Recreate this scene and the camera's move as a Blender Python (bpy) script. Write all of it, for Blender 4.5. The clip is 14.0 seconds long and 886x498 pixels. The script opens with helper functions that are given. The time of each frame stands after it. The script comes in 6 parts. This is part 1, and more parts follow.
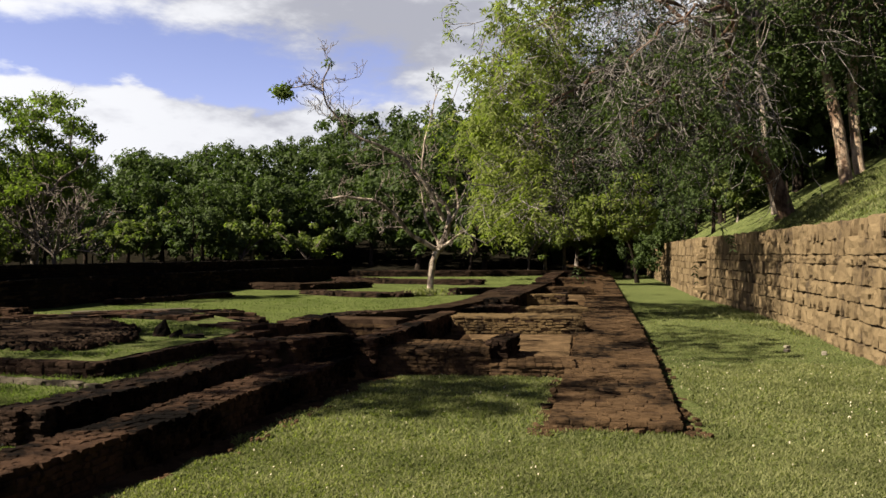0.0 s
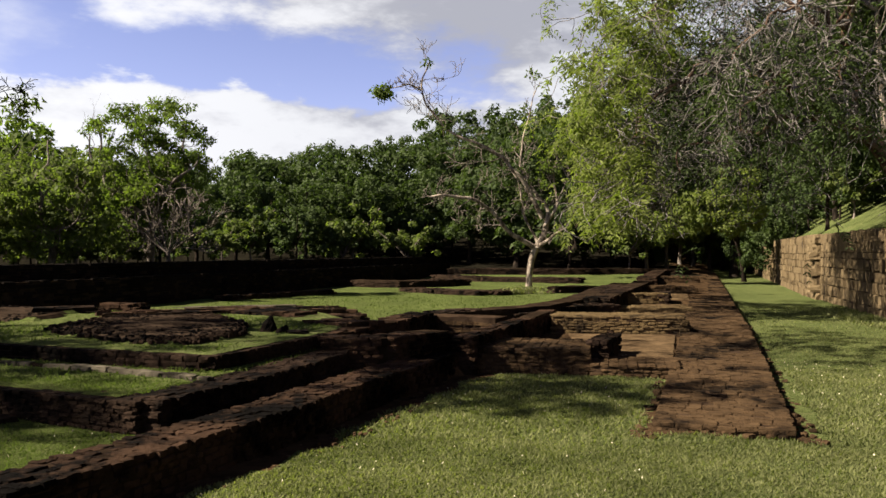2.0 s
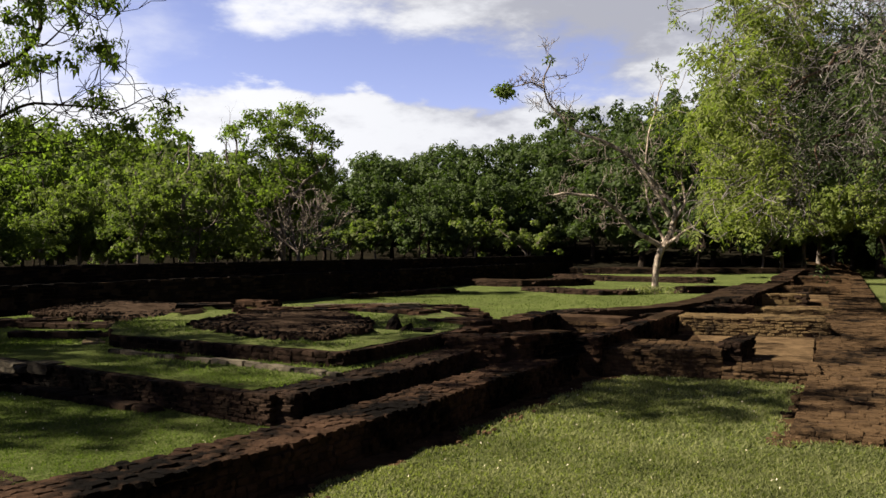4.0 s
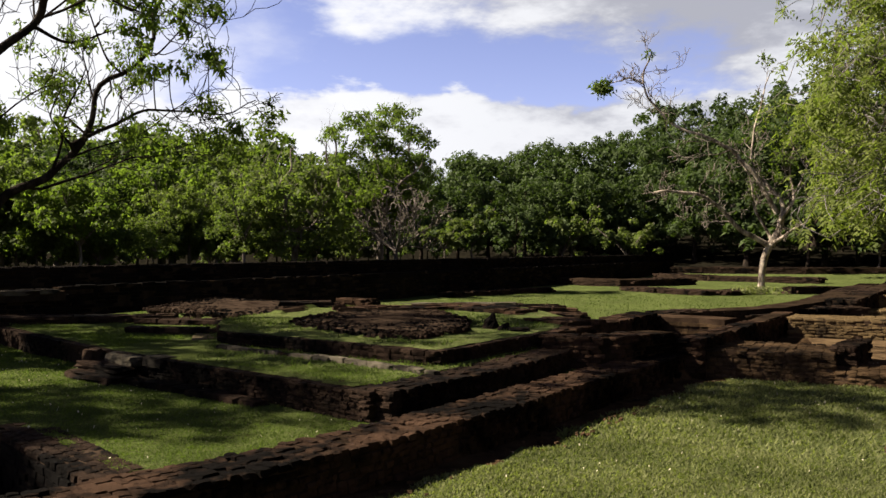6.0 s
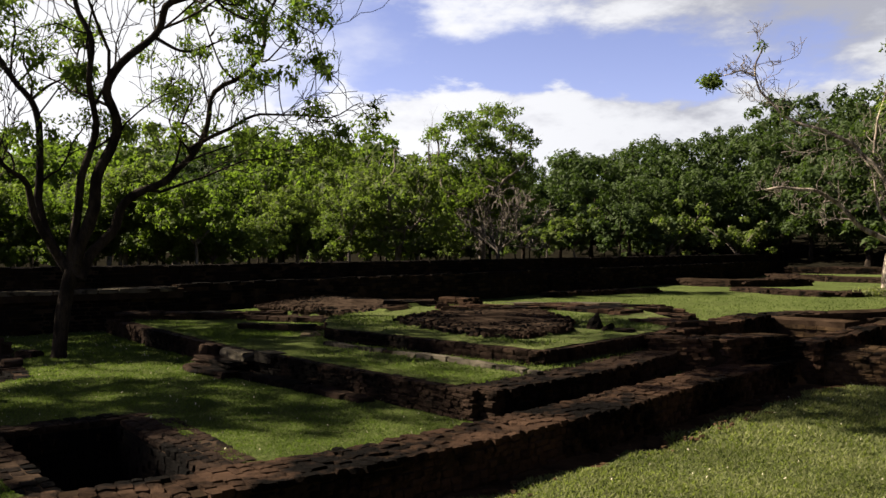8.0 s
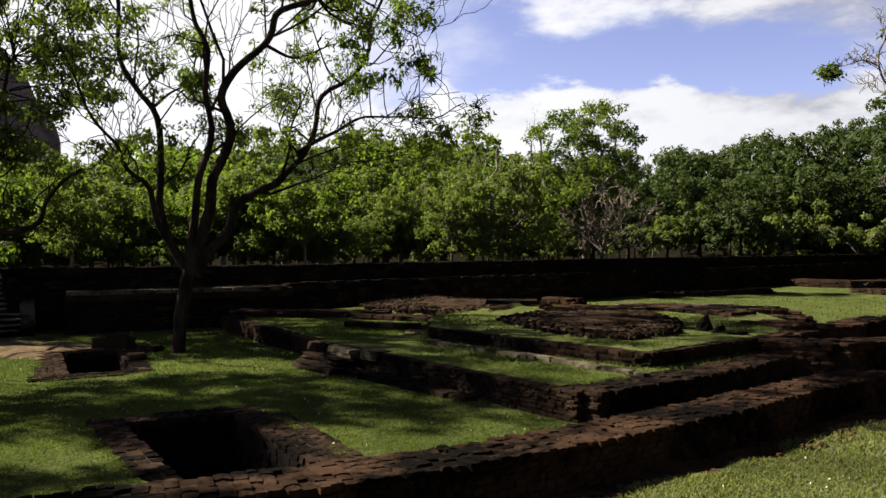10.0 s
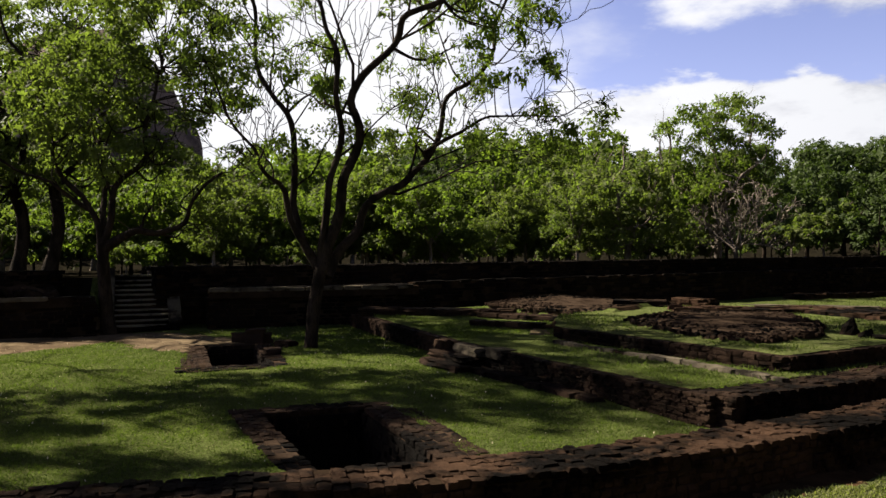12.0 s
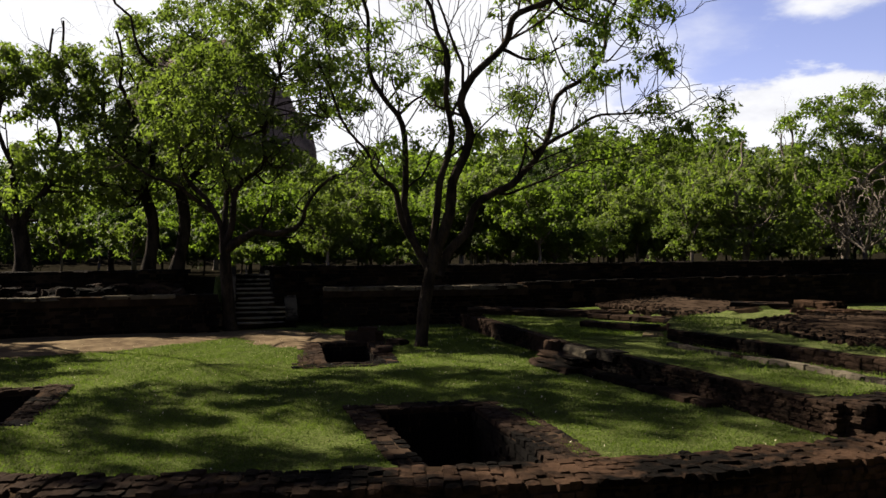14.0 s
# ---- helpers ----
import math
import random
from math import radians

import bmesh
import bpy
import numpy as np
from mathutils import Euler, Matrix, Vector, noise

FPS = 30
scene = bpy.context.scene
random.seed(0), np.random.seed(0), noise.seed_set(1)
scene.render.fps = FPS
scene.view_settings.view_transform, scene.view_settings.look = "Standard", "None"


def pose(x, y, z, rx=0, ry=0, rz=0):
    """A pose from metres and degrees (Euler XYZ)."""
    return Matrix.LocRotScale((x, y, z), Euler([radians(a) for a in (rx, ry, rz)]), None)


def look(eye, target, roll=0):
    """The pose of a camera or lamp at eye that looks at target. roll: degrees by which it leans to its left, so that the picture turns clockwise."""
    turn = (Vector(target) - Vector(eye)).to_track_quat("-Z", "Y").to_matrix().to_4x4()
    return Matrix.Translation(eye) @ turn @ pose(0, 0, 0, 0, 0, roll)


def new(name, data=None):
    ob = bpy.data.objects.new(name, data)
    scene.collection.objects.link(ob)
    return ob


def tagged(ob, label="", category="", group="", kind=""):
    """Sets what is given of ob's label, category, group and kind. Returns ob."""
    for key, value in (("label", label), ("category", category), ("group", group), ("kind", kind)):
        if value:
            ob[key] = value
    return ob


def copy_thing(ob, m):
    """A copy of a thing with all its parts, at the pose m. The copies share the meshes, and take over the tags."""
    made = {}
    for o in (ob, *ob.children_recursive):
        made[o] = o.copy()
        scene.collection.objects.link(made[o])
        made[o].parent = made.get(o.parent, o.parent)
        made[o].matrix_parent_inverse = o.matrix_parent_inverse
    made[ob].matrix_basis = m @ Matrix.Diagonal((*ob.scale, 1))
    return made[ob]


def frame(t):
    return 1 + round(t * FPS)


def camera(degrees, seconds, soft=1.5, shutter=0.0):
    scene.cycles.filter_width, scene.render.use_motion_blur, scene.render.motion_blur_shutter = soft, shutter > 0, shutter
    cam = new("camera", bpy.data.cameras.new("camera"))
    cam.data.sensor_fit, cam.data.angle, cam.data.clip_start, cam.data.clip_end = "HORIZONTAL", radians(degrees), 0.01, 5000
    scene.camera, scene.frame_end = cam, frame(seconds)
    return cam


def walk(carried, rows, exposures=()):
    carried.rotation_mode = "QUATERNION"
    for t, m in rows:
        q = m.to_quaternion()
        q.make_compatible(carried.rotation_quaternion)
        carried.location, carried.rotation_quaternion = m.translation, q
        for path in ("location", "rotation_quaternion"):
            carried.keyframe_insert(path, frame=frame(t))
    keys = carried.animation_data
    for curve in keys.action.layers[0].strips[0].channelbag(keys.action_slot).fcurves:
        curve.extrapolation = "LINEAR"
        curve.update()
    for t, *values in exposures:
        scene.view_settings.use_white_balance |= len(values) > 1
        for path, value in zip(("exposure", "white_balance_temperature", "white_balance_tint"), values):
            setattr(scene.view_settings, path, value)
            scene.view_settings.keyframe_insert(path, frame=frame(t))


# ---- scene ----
# ---- camera: a tripod pan from right to left ----
cam = camera(57.0, 14.0)
PATH = (
    (0.0, 0.078, -0.013, 2.191, 90.30, -0.00, -0.00),
    (0.5, 0.070, -0.009, 2.193, 90.26, 0.00, 1.24),
    (1.0, 0.063, -0.005, 2.194, 90.24, 0.01, 2.59),
    (1.5, 0.055, -0.002, 2.195, 90.20, -0.00, 4.33),
    (2.0, 0.049, 0.000, 2.195, 90.15, -0.00, 6.85),
    (2.5, 0.042, 0.003, 2.196, 90.15, 0.00, 9.15),
    (3.0, 0.036, 0.004, 2.197, 90.13, 0.03, 11.47),
    (5.5, 0.011, 0.005, 2.199, 90.04, 0.12, 20.33),
    (6.0, 0.007, 0.004, 2.200, 90.03, 0.13, 22.09),
    (6.5, 0.003, 0.002, 2.200, 90.02, 0.12, 23.81),
    (7.0, 0.000, -0.000, 2.200, 90.01, 0.12, 25.67),
    (7.5, -0.003, -0.003, 2.200, 90.01, 0.13, 27.40),
    (8.0, -0.005, -0.006, 2.200, 90.00, 0.16, 29.22),
    (10.5, -0.013, -0.030, 2.198, 90.00, 0.25, 38.47),
    (11.0, -0.013, -0.036, 2.198, 89.98, 0.25, 40.72),
    (11.5, -0.013, -0.042, 2.197, 89.98, 0.26, 42.80),
    (12.0, -0.013, -0.050, 2.197, 89.99, 0.27, 45.07),
    (12.5, -0.012, -0.057, 2.196, 90.01, 0.28, 47.14),
    (13.0, -0.011, -0.065, 2.195, 90.02, 0.28, 49.19),
    (13.5, -0.010, -0.074, 2.194, 90.03, 0.27, 50.97),
    (14.0, -0.008, -0.083, 2.193, 90.05, 0.25, 52.67),
)
walk(cam, [(t, pose(x, y, z, rx, ry, rz)) for t, x, y, z, rx, ry, rz in PATH])

# ---- light: a low sun to the left, blue sky with cloud banks ----
SUN_BEARING, SUN_HEIGHT = 110.0, 40.0      # degrees left of +y, degrees above the horizon
scene.view_settings.exposure = 1.79
b, e = radians(SUN_BEARING), radians(SUN_HEIGHT)
SUN_WAY = Vector((-math.sin(b) * math.cos(e), math.cos(b) * math.cos(e), math.sin(e)))
sun = new("sun", bpy.data.lights.new("sun", "SUN"))
sun.data.energy, sun.data.angle, sun.data.color = 5.0, radians(0.6), (1.0, 0.91, 0.73)
sun.matrix_world = look(SUN_WAY * 100, (0, 0, 0))


def link(tree, a, b):
    tree.links.new(a, b)


def node(tree, kind):
    return tree.nodes.new(kind)


def calc(tree, op, a, b=None, c=None, clamp=False):
    n = node(tree, "ShaderNodeMath")
    n.operation, n.use_clamp = op, clamp
    for i, v in enumerate((a, b, c)):
        if v is None:
            continue
        if isinstance(v, (int, float)):
            n.inputs[i].default_value = v
        else:
            link(tree, v, n.inputs[i])
    return n.outputs[0]


def ease(tree, v, lo, hi):
    """0 below lo, 1 above hi, smooth between."""
    n = node(tree, "ShaderNodeMapRange")
    n.interpolation_type = "SMOOTHSTEP"
    link(tree, v, n.inputs[0])
    n.inputs[1].default_value, n.inputs[2].default_value = lo, hi
    return n.outputs[0]


def blend(tree, fac, a, b, mode="MIX"):
    n = node(tree, "ShaderNodeMix")
    n.data_type, n.blend_type = "RGBA", mode
    for slot, v in ((n.inputs[0], fac), (n.inputs[6], a), (n.inputs[7], b)):
        if isinstance(v, (int, float)):
            slot.default_value = v
        elif isinstance(v, tuple):
            slot.default_value = (*v, 1)
        else:
            link(tree, v, slot)
    return n.outputs[2]


def noise_at(tree, vector, scale, detail=4, rough=0.55):
    n = node(tree, "ShaderNodeTexNoise")
    if vector is not None:
        link(tree, vector, n.inputs["Vector"])
    n.inputs["Scale"].default_value, n.inputs["Detail"].default_value, n.inputs["Roughness"].default_value = scale, detail, rough
    return n.outputs["Fac"]


def make_world():
    world = bpy.data.worlds.new("sky")
    scene.world = world
    world.use_nodes = True
    t = world.node_tree
    t.nodes.clear()
    sky = node(t, "ShaderNodeTexSky")
    sky.sky_type, sky.sun_disc = "NISHITA", False
    sky.sun_elevation, sky.sun_rotation = radians(SUN_HEIGHT), radians(-SUN_BEARING)
    sky.air_density, sky.dust_density, sky.ozone_density = 0.75, 0.4, 2.0
    where = node(t, "ShaderNodeTexCoord").outputs["Generated"]
    axes = node(t, "ShaderNodeSeparateXYZ")
    link(t, where, axes.inputs[0])
    x, y, z = axes.outputs
    bearing = calc(t, "ARCTAN2", calc(t, "MULTIPLY", x, -1.0), y)       # radians left of +y
    # cloud layers lie flat: stretch the noise sideways
    flat = node(t, "ShaderNodeMapping")
    flat.inputs["Scale"].default_value = (1, 1, 2.6)
    flat.inputs["Location"].default_value = (0.37, 0.1, 0.22)
    link(t, where, flat.inputs[0])
    big = calc(t, "SUBTRACT", noise_at(t, flat.outputs[0], 3.2, 6, 0.55), 0.5)
    fine = calc(t, "SUBTRACT", noise_at(t, flat.outputs[0], 11.0, 6, 0.6), 0.5)
    rag = calc(t, "ADD", calc(t, "MULTIPLY", big, 0.22), calc(t, "MULTIPLY", fine, 0.10))
    # low bank of cumulus, its top near 11 degrees
    bank = ease(t, calc(t, "SUBTRACT", calc(t, "ADD", rag, 0.185), z), -0.008, 0.014)
    # high sheet whose lower edge climbs towards the left
    edge = calc(t, "ADD", calc(t, "MULTIPLY", bearing, 0.27), 0.150)
    sheet = ease(t, calc(t, "ADD", calc(t, "SUBTRACT", z, edge), calc(t, "MULTIPLY", rag, 1.2)), -0.01, 0.05)
    # bright haze round the sun
    haze = ease(t, calc(t, "ADD", bearing, calc(t, "MULTIPLY", rag, 1.5)), 0.58, 0.80)
    open_sky = ease(t, calc(t, "ABSOLUTE", calc(t, "SUBTRACT", bearing, 0.6)), 1.1, 1.7)
    cover = calc(t, "MAXIMUM", calc(t, "MAXIMUM", bank, sheet), haze)
    high = ease(t, z, 0.34, 0.50)
    cover = calc(t, "MULTIPLY", cover, calc(t, "SUBTRACT", 1.0, calc(t, "MULTIPLY", high, 0.97)))
    cover = calc(t, "MULTIPLY", cover, calc(t, "SUBTRACT", 1.0, calc(t, "MULTIPLY", open_sky, 0.85)))
    puff = ease(t, calc(t, "ADD", calc(t, "MULTIPLY", big, 1.4), calc(t, "MULTIPLY", fine, 1.0)), -0.22, 0.16)
    glow = ease(t, bearing, 0.1, 0.8)
    shade = blend(t, puff, CLOUD_GREY, CLOUD_WHITE)
    shade = blend(t, calc(t, "MULTIPLY", glow, 0.7), shade, CLOUD_GLARE)
    out = node(t, "ShaderNodeOutputWorld")
    back = node(t, "ShaderNodeBackground")
    clear = blend(t, 1.0, sky.outputs[0], SKY_TINT, "MULTIPLY")
    deep = calc(t, "SUBTRACT", 1.0, calc(t, "MULTIPLY", ease(t, z, 0.28, 0.75), 0.72))
    dome = node(t, "ShaderNodeVectorMath")
    dome.operation = "SCALE"
    link(t, blend(t, cover, clear, shade), dome.inputs[0])
    link(t, deep, dome.inputs["Scale"])
    link(t, dome.outputs[0], back.inputs[0])
    back.inputs[1].default_value = SKY_STRENGTH
    link(t, back.outputs[0], out.inputs[0])


SKY_STRENGTH = 0.0525
SKY_TINT = (1.28, 0.96, 1.04)
CLOUD_GREY, CLOUD_WHITE, CLOUD_GLARE = (2.55, 2.6, 2.98), (4.85, 4.9, 5.15), (6.3, 6.3, 6.5)
make_world()


# ---- materials ----
def material(name, rough=0.9, spec=0.25):
    m = bpy.data.materials.new(name)
    m.use_nodes = True
    t = m.node_tree
    p = t.nodes["Principled BSDF"]
    p.inputs["Roughness"].default_value, p.inputs["Specular IOR Level"].default_value = rough, spec
    return m, t, p


def bump(t, p, height, strength, distance):
    n = node(t, "ShaderNodeBump")
    n.inputs["Strength"].default_value, n.inputs["Distance"].default_value = strength, distance
    link(t, height, n.inputs["Height"])
    link(t, n.outputs[0], p.inputs["Normal"])


def place(t):
    return node(t, "ShaderNodeNewGeometry").outputs["Position"]


def masonry(name, light, dark, black, black_lo, black_hi, scale=0.7, joined=False, rough=0.92):
    """Worn brick or stone: a colour for every piece, stains that run over many pieces, grain."""
    m, t, p = material(name, rough, 0.02)
    where = place(t)
    if joined:
        chance = node(t, "ShaderNodeNewGeometry").outputs["Random Per Island"]
    else:
        chance = node(t, "ShaderNodeObjectInfo").outputs["Random"]
    patch = noise_at(t, where, scale, 5, 0.62)
    grain = noise_at(t, where, 38, 5, 0.7)
    mid = noise_at(t, where, 6.5, 4, 0.6)
    tone = calc(t, "ADD", calc(t, "MULTIPLY", chance, 0.36), calc(t, "MULTIPLY", mid, 0.72), clamp=True)
    colour = blend(t, tone, dark, light)
    stain = ease(t, calc(t, "ADD", patch, calc(t, "MULTIPLY", calc(t, "SUBTRACT", mid, 0.5), 0.35)), black_lo, black_hi)
    colour = blend(t, stain, colour, black)
    colour = blend(t, calc(t, "MULTIPLY", ease(t, grain, 0.55, 0.75), 0.5), colour, black)
    link(t, colour, p.inputs["Base Color"])
    bump(t, p, calc(t, "ADD", calc(t, "MULTIPLY", grain, 0.6), mid), 1.0, 0.035)
    return m


BRICK = [masonry("red_brown_brick", (0.09, 0.055, 0.029), (0.024, 0.0148, 0.009), (0.0078, 0.0056, 0.0042), 0.45, 0.63, joined=j) for j in (False, True)]
OLD_BRICK = [masonry("blackened_brick", (0.0649, 0.03685, 0.0231), (0.01265, 0.00759, 0.00539), (0.0033, 0.00264, 0.002255), 0.43, 0.60, joined=j) for j in (False, True)]
TAN_BRICK = [masonry("ochre_lichened_brick", (0.128, 0.086, 0.042), (0.05, 0.033, 0.017), (0.016, 0.0115, 0.008), 0.5, 0.68, joined=j) for j in (False, True)]
# Darker brick with tree shade put into its colour on near wall and rims.
DARK_BRICK = [masonry("dark_shaded_brick", (0.039, 0.0242, 0.0168), (0.0112, 0.007, 0.00511), (0.0035, 0.00287, 0.00252), 0.42, 0.60, joined=j) for j in (False, True)]
# Brick coloured almost black to hold the shade on terrace walls and pit linings.
BLACK_BRICK = [masonry("shade_black_brick", (0.0128, 0.00944, 0.0076), (0.0068, 0.0052, 0.0044), (0.004, 0.00336, 0.00304), 0.40, 0.58, joined=j) for j in (False, True)]
ASHLAR = [masonry("weathered_sandstone", (0.166, 0.12, 0.068), (0.078, 0.054, 0.031), (0.04, 0.029, 0.02), 0.49, 0.72, 0.9, joined=j) for j in (False, True)]
GREY_STONE = [masonry("lichened_grey_stone", (0.132, 0.1104, 0.08), (0.0416, 0.0336, 0.0256), (0.0128, 0.01088, 0.00896), 0.44, 0.62, joined=j) for j in (False, True)]


def soil_material(name, light, dark):
    m, t, p = material(name, 1.0, 0.0)
    where = place(t)
    colour = blend(t, ease(t, noise_at(t, where, 2.2, 6, 0.65), 0.35, 0.65), dark, light)
    speck = noise_at(t, where, 70, 3, 0.7)
    colour = blend(t, calc(t, "MULTIPLY", ease(t, speck, 0.52, 0.7), 0.5), colour, dark)
    link(t, colour, p.inputs["Base Color"])
    bump(t, p, speck, 0.7, 0.02)
    return m


def turf_material(name, fresh, dull, dry):
    m, t, p = material(name, 1.0, 0.0)
    where = place(t)
    broad = noise_at(t, where, 0.35, 4, 0.6)
    tuft = noise_at(t, where, 4.5, 5, 0.65)
    blade = noise_at(t, where, 34, 6, 0.8)
    colour = blend(t, ease(t, broad, 0.35, 0.65), dull, fresh)
    colour = blend(t, calc(t, "MULTIPLY", ease(t, tuft, 0.5, 0.72), 0.6), colour, dry)
    clod = noise_at(t, where, 13, 4, 0.7)
    colour = blend(t, calc(t, "MULTIPLY", ease(t, clod, 0.46, 0.66), 0.45), colour, (0.04, 0.05, 0.013))
    colour = blend(t, calc(t, "MULTIPLY", ease(t, blade, 0.42, 0.6), 0.88), colour, (0.026, 0.034, 0.009))
    link(t, colour, p.inputs["Base Color"])
    bump(t, p, calc(t, "ADD", blade, tuft), 1.0, 0.03)
    return m


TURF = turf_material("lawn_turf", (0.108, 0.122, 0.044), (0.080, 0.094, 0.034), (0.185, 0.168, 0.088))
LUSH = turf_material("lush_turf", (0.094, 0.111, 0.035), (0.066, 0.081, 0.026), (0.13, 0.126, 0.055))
SOIL = soil_material("bare_sandy_soil", (0.06, 0.036, 0.019), (0.022, 0.0135, 0.008))
PATH_SOIL = soil_material("pale_trodden_path", (0.135, 0.1, 0.064), (0.065, 0.046, 0.03))
# Near-black soil; the shade under trees and in pits is in its colour.
DARK_SOIL = soil_material("shaded_forest_soil", (0.013, 0.0112, 0.0075), (0.006, 0.0052, 0.004))
SANDY_SOIL = soil_material("sandy_orange_earth", (0.108, 0.07, 0.038), (0.05, 0.032, 0.018))
STONE_JOINT = soil_material("dark_tan_joint", (0.085, 0.058, 0.034), (0.036, 0.025, 0.015))
MORTAR = soil_material("earthy_joint", (0.03, 0.0198, 0.0132), (0.012, 0.0081, 0.0057))
BRICK_DUST = soil_material("dark_brick_dust", (0.046, 0.031, 0.022), (0.014, 0.0095, 0.007))
RED_EARTH = soil_material("reddish_earth_joint", (0.051, 0.0324, 0.021), (0.024, 0.015, 0.0102))


def leaf_material(name, young, old, shine=0.35, thin=0.5):
    m = bpy.data.materials.new(name)
    m.use_nodes = True
    t = m.node_tree
    t.nodes.clear()
    chance = node(t, "ShaderNodeNewGeometry").outputs["Random Per Island"]
    own = node(t, "ShaderNodeObjectInfo").outputs["Random"]
    clump = noise_at(t, place(t), 0.5, 3, 0.6)
    mixed = calc(t, "ADD", calc(t, "MULTIPLY", chance, 0.4), calc(t, "MULTIPLY", calc(t, "SUBTRACT", clump, 0.3), 1.1), clamp=True)
    colour = blend(t, mixed, old, young)
    colour = blend(t, calc(t, "MULTIPLY", own, 0.25), colour, old)
    front = node(t, "ShaderNodeBsdfPrincipled")
    front.inputs["Roughness"].default_value, front.inputs["Specular IOR Level"].default_value = 0.65, shine
    link(t, colour, front.inputs["Base Color"])
    back = node(t, "ShaderNodeBsdfTranslucent")
    link(t, blend(t, 1.0, colour, (1.15, 1.38, 0.5), "MULTIPLY"), back.inputs[0])
    both = node(t, "ShaderNodeMixShader")
    both.inputs[0].default_value = thin
    link(t, front.outputs[0], both.inputs[1])
    link(t, back.outputs[0], both.inputs[2])
    link(t, both.outputs[0], node(t, "ShaderNodeOutputMaterial").inputs[0])
    return m


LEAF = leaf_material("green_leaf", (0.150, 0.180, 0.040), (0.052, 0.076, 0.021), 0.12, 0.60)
# Brighter copy of the green leaf, with sunlight put into its colour.
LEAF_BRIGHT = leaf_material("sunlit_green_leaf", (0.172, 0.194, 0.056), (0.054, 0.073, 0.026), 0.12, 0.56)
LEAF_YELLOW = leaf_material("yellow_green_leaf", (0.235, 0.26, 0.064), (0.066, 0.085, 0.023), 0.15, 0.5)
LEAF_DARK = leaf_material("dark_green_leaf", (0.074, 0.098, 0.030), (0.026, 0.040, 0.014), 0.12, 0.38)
# Darkest leaf copy, with shade put into its colour for the high bank trees.
LEAF_DEEP = leaf_material("shaded_green_leaf", (0.048, 0.064, 0.018), (0.015, 0.023, 0.008), 0.12, 0.3)
BLADE = leaf_material("dry_grass_blade", (0.33, 0.325, 0.15), (0.021, 0.031, 0.0095), 0.0)
LUSH_BLADE = leaf_material("green_grass_blade", (0.13, 0.156, 0.048), (0.024, 0.037, 0.0105), 0.0)


def bark_material(name, light, dark, scale=5.0):
    m, t, p = material(name, 0.95, 0.03)
    where = node(t, "ShaderNodeMapping")
    where.inputs["Scale"].default_value = (1, 1, 0.35)
    link(t, place(t), where.inputs[0])
    plate = noise_at(t, where.outputs[0], scale, 5, 0.65)
    fissure = noise_at(t, where.outputs[0], scale * 7, 4, 0.7)
    colour = blend(t, ease(t, plate, 0.36, 0.62), dark, light)
    colour = blend(t, calc(t, "MULTIPLY", ease(t, fissure, 0.5, 0.66), 0.7), colour, dark)
    link(t, colour, p.inputs["Base Color"])
    bump(t, p, fissure, 0.9, 0.03)
    return m


BARK = bark_material("brown_bark", (0.034, 0.025, 0.019), (0.010, 0.0075, 0.006))
BARK_PALE = bark_material("pale_flaking_bark", (0.36, 0.272, 0.195), (0.1275, 0.08075, 0.05525))
BARK_RED = bark_material("reddish_brown_bark", (0.15, 0.095, 0.066), (0.04, 0.026, 0.019))
BARK_GREY = bark_material("grey_bark", (0.20, 0.165, 0.14), (0.07, 0.057, 0.048))
BARK_TWIG = bark_material("pale_grey_dead_twig", (0.215, 0.19, 0.175), (0.034, 0.029, 0.026))
BARK_TAN = bark_material("grey_tan_bark", (0.40, 0.325, 0.26), (0.07, 0.052, 0.04))
ROCK = masonry("bare_grey_rock", (0.16, 0.125, 0.10), (0.085, 0.065, 0.055), (0.04, 0.034, 0.03), 0.45, 0.62, 0.05)
PETAL = material("fallen_pale_leaf", 0.8)
PETAL[2].inputs["Base Color"].default_value = (0.42, 0.37, 0.26, 1)
PETAL = PETAL[0]


# ---- mesh helpers ----
def mesh_from(name, verts, faces, mats, index=None, smooth=False):
    me = bpy.data.meshes.new(name)
    me.from_pydata(np.asarray(verts, float).tolist() if not isinstance(verts, list) else verts, [], faces if isinstance(faces, list) else faces.tolist())
    for m in mats if isinstance(mats, (list, tuple)) else (mats,):
        me.materials.append(m)
    if index is not None:
        me.polygons.foreach_set("material_index", np.asarray(index, dtype=np.int32))
    if smooth:
        me.polygons.foreach_set("use_smooth", np.ones(len(me.polygons), dtype=bool))
    me.update()
    return me


def thing(name, label, category, group="", kind="", at=(0, 0, 0)):
    ob = new(name)
    ob.location = at
    return tagged(ob, label, category, group, kind)


def part(name, me, parent, label="", kind=""):
    """A mesh under a thing, given in world coordinates."""
    ob = new(name, me)
    ob.parent = parent
    ob.matrix_parent_inverse = Matrix.Translation(-parent.location)
    return tagged(ob, label, kind=kind)


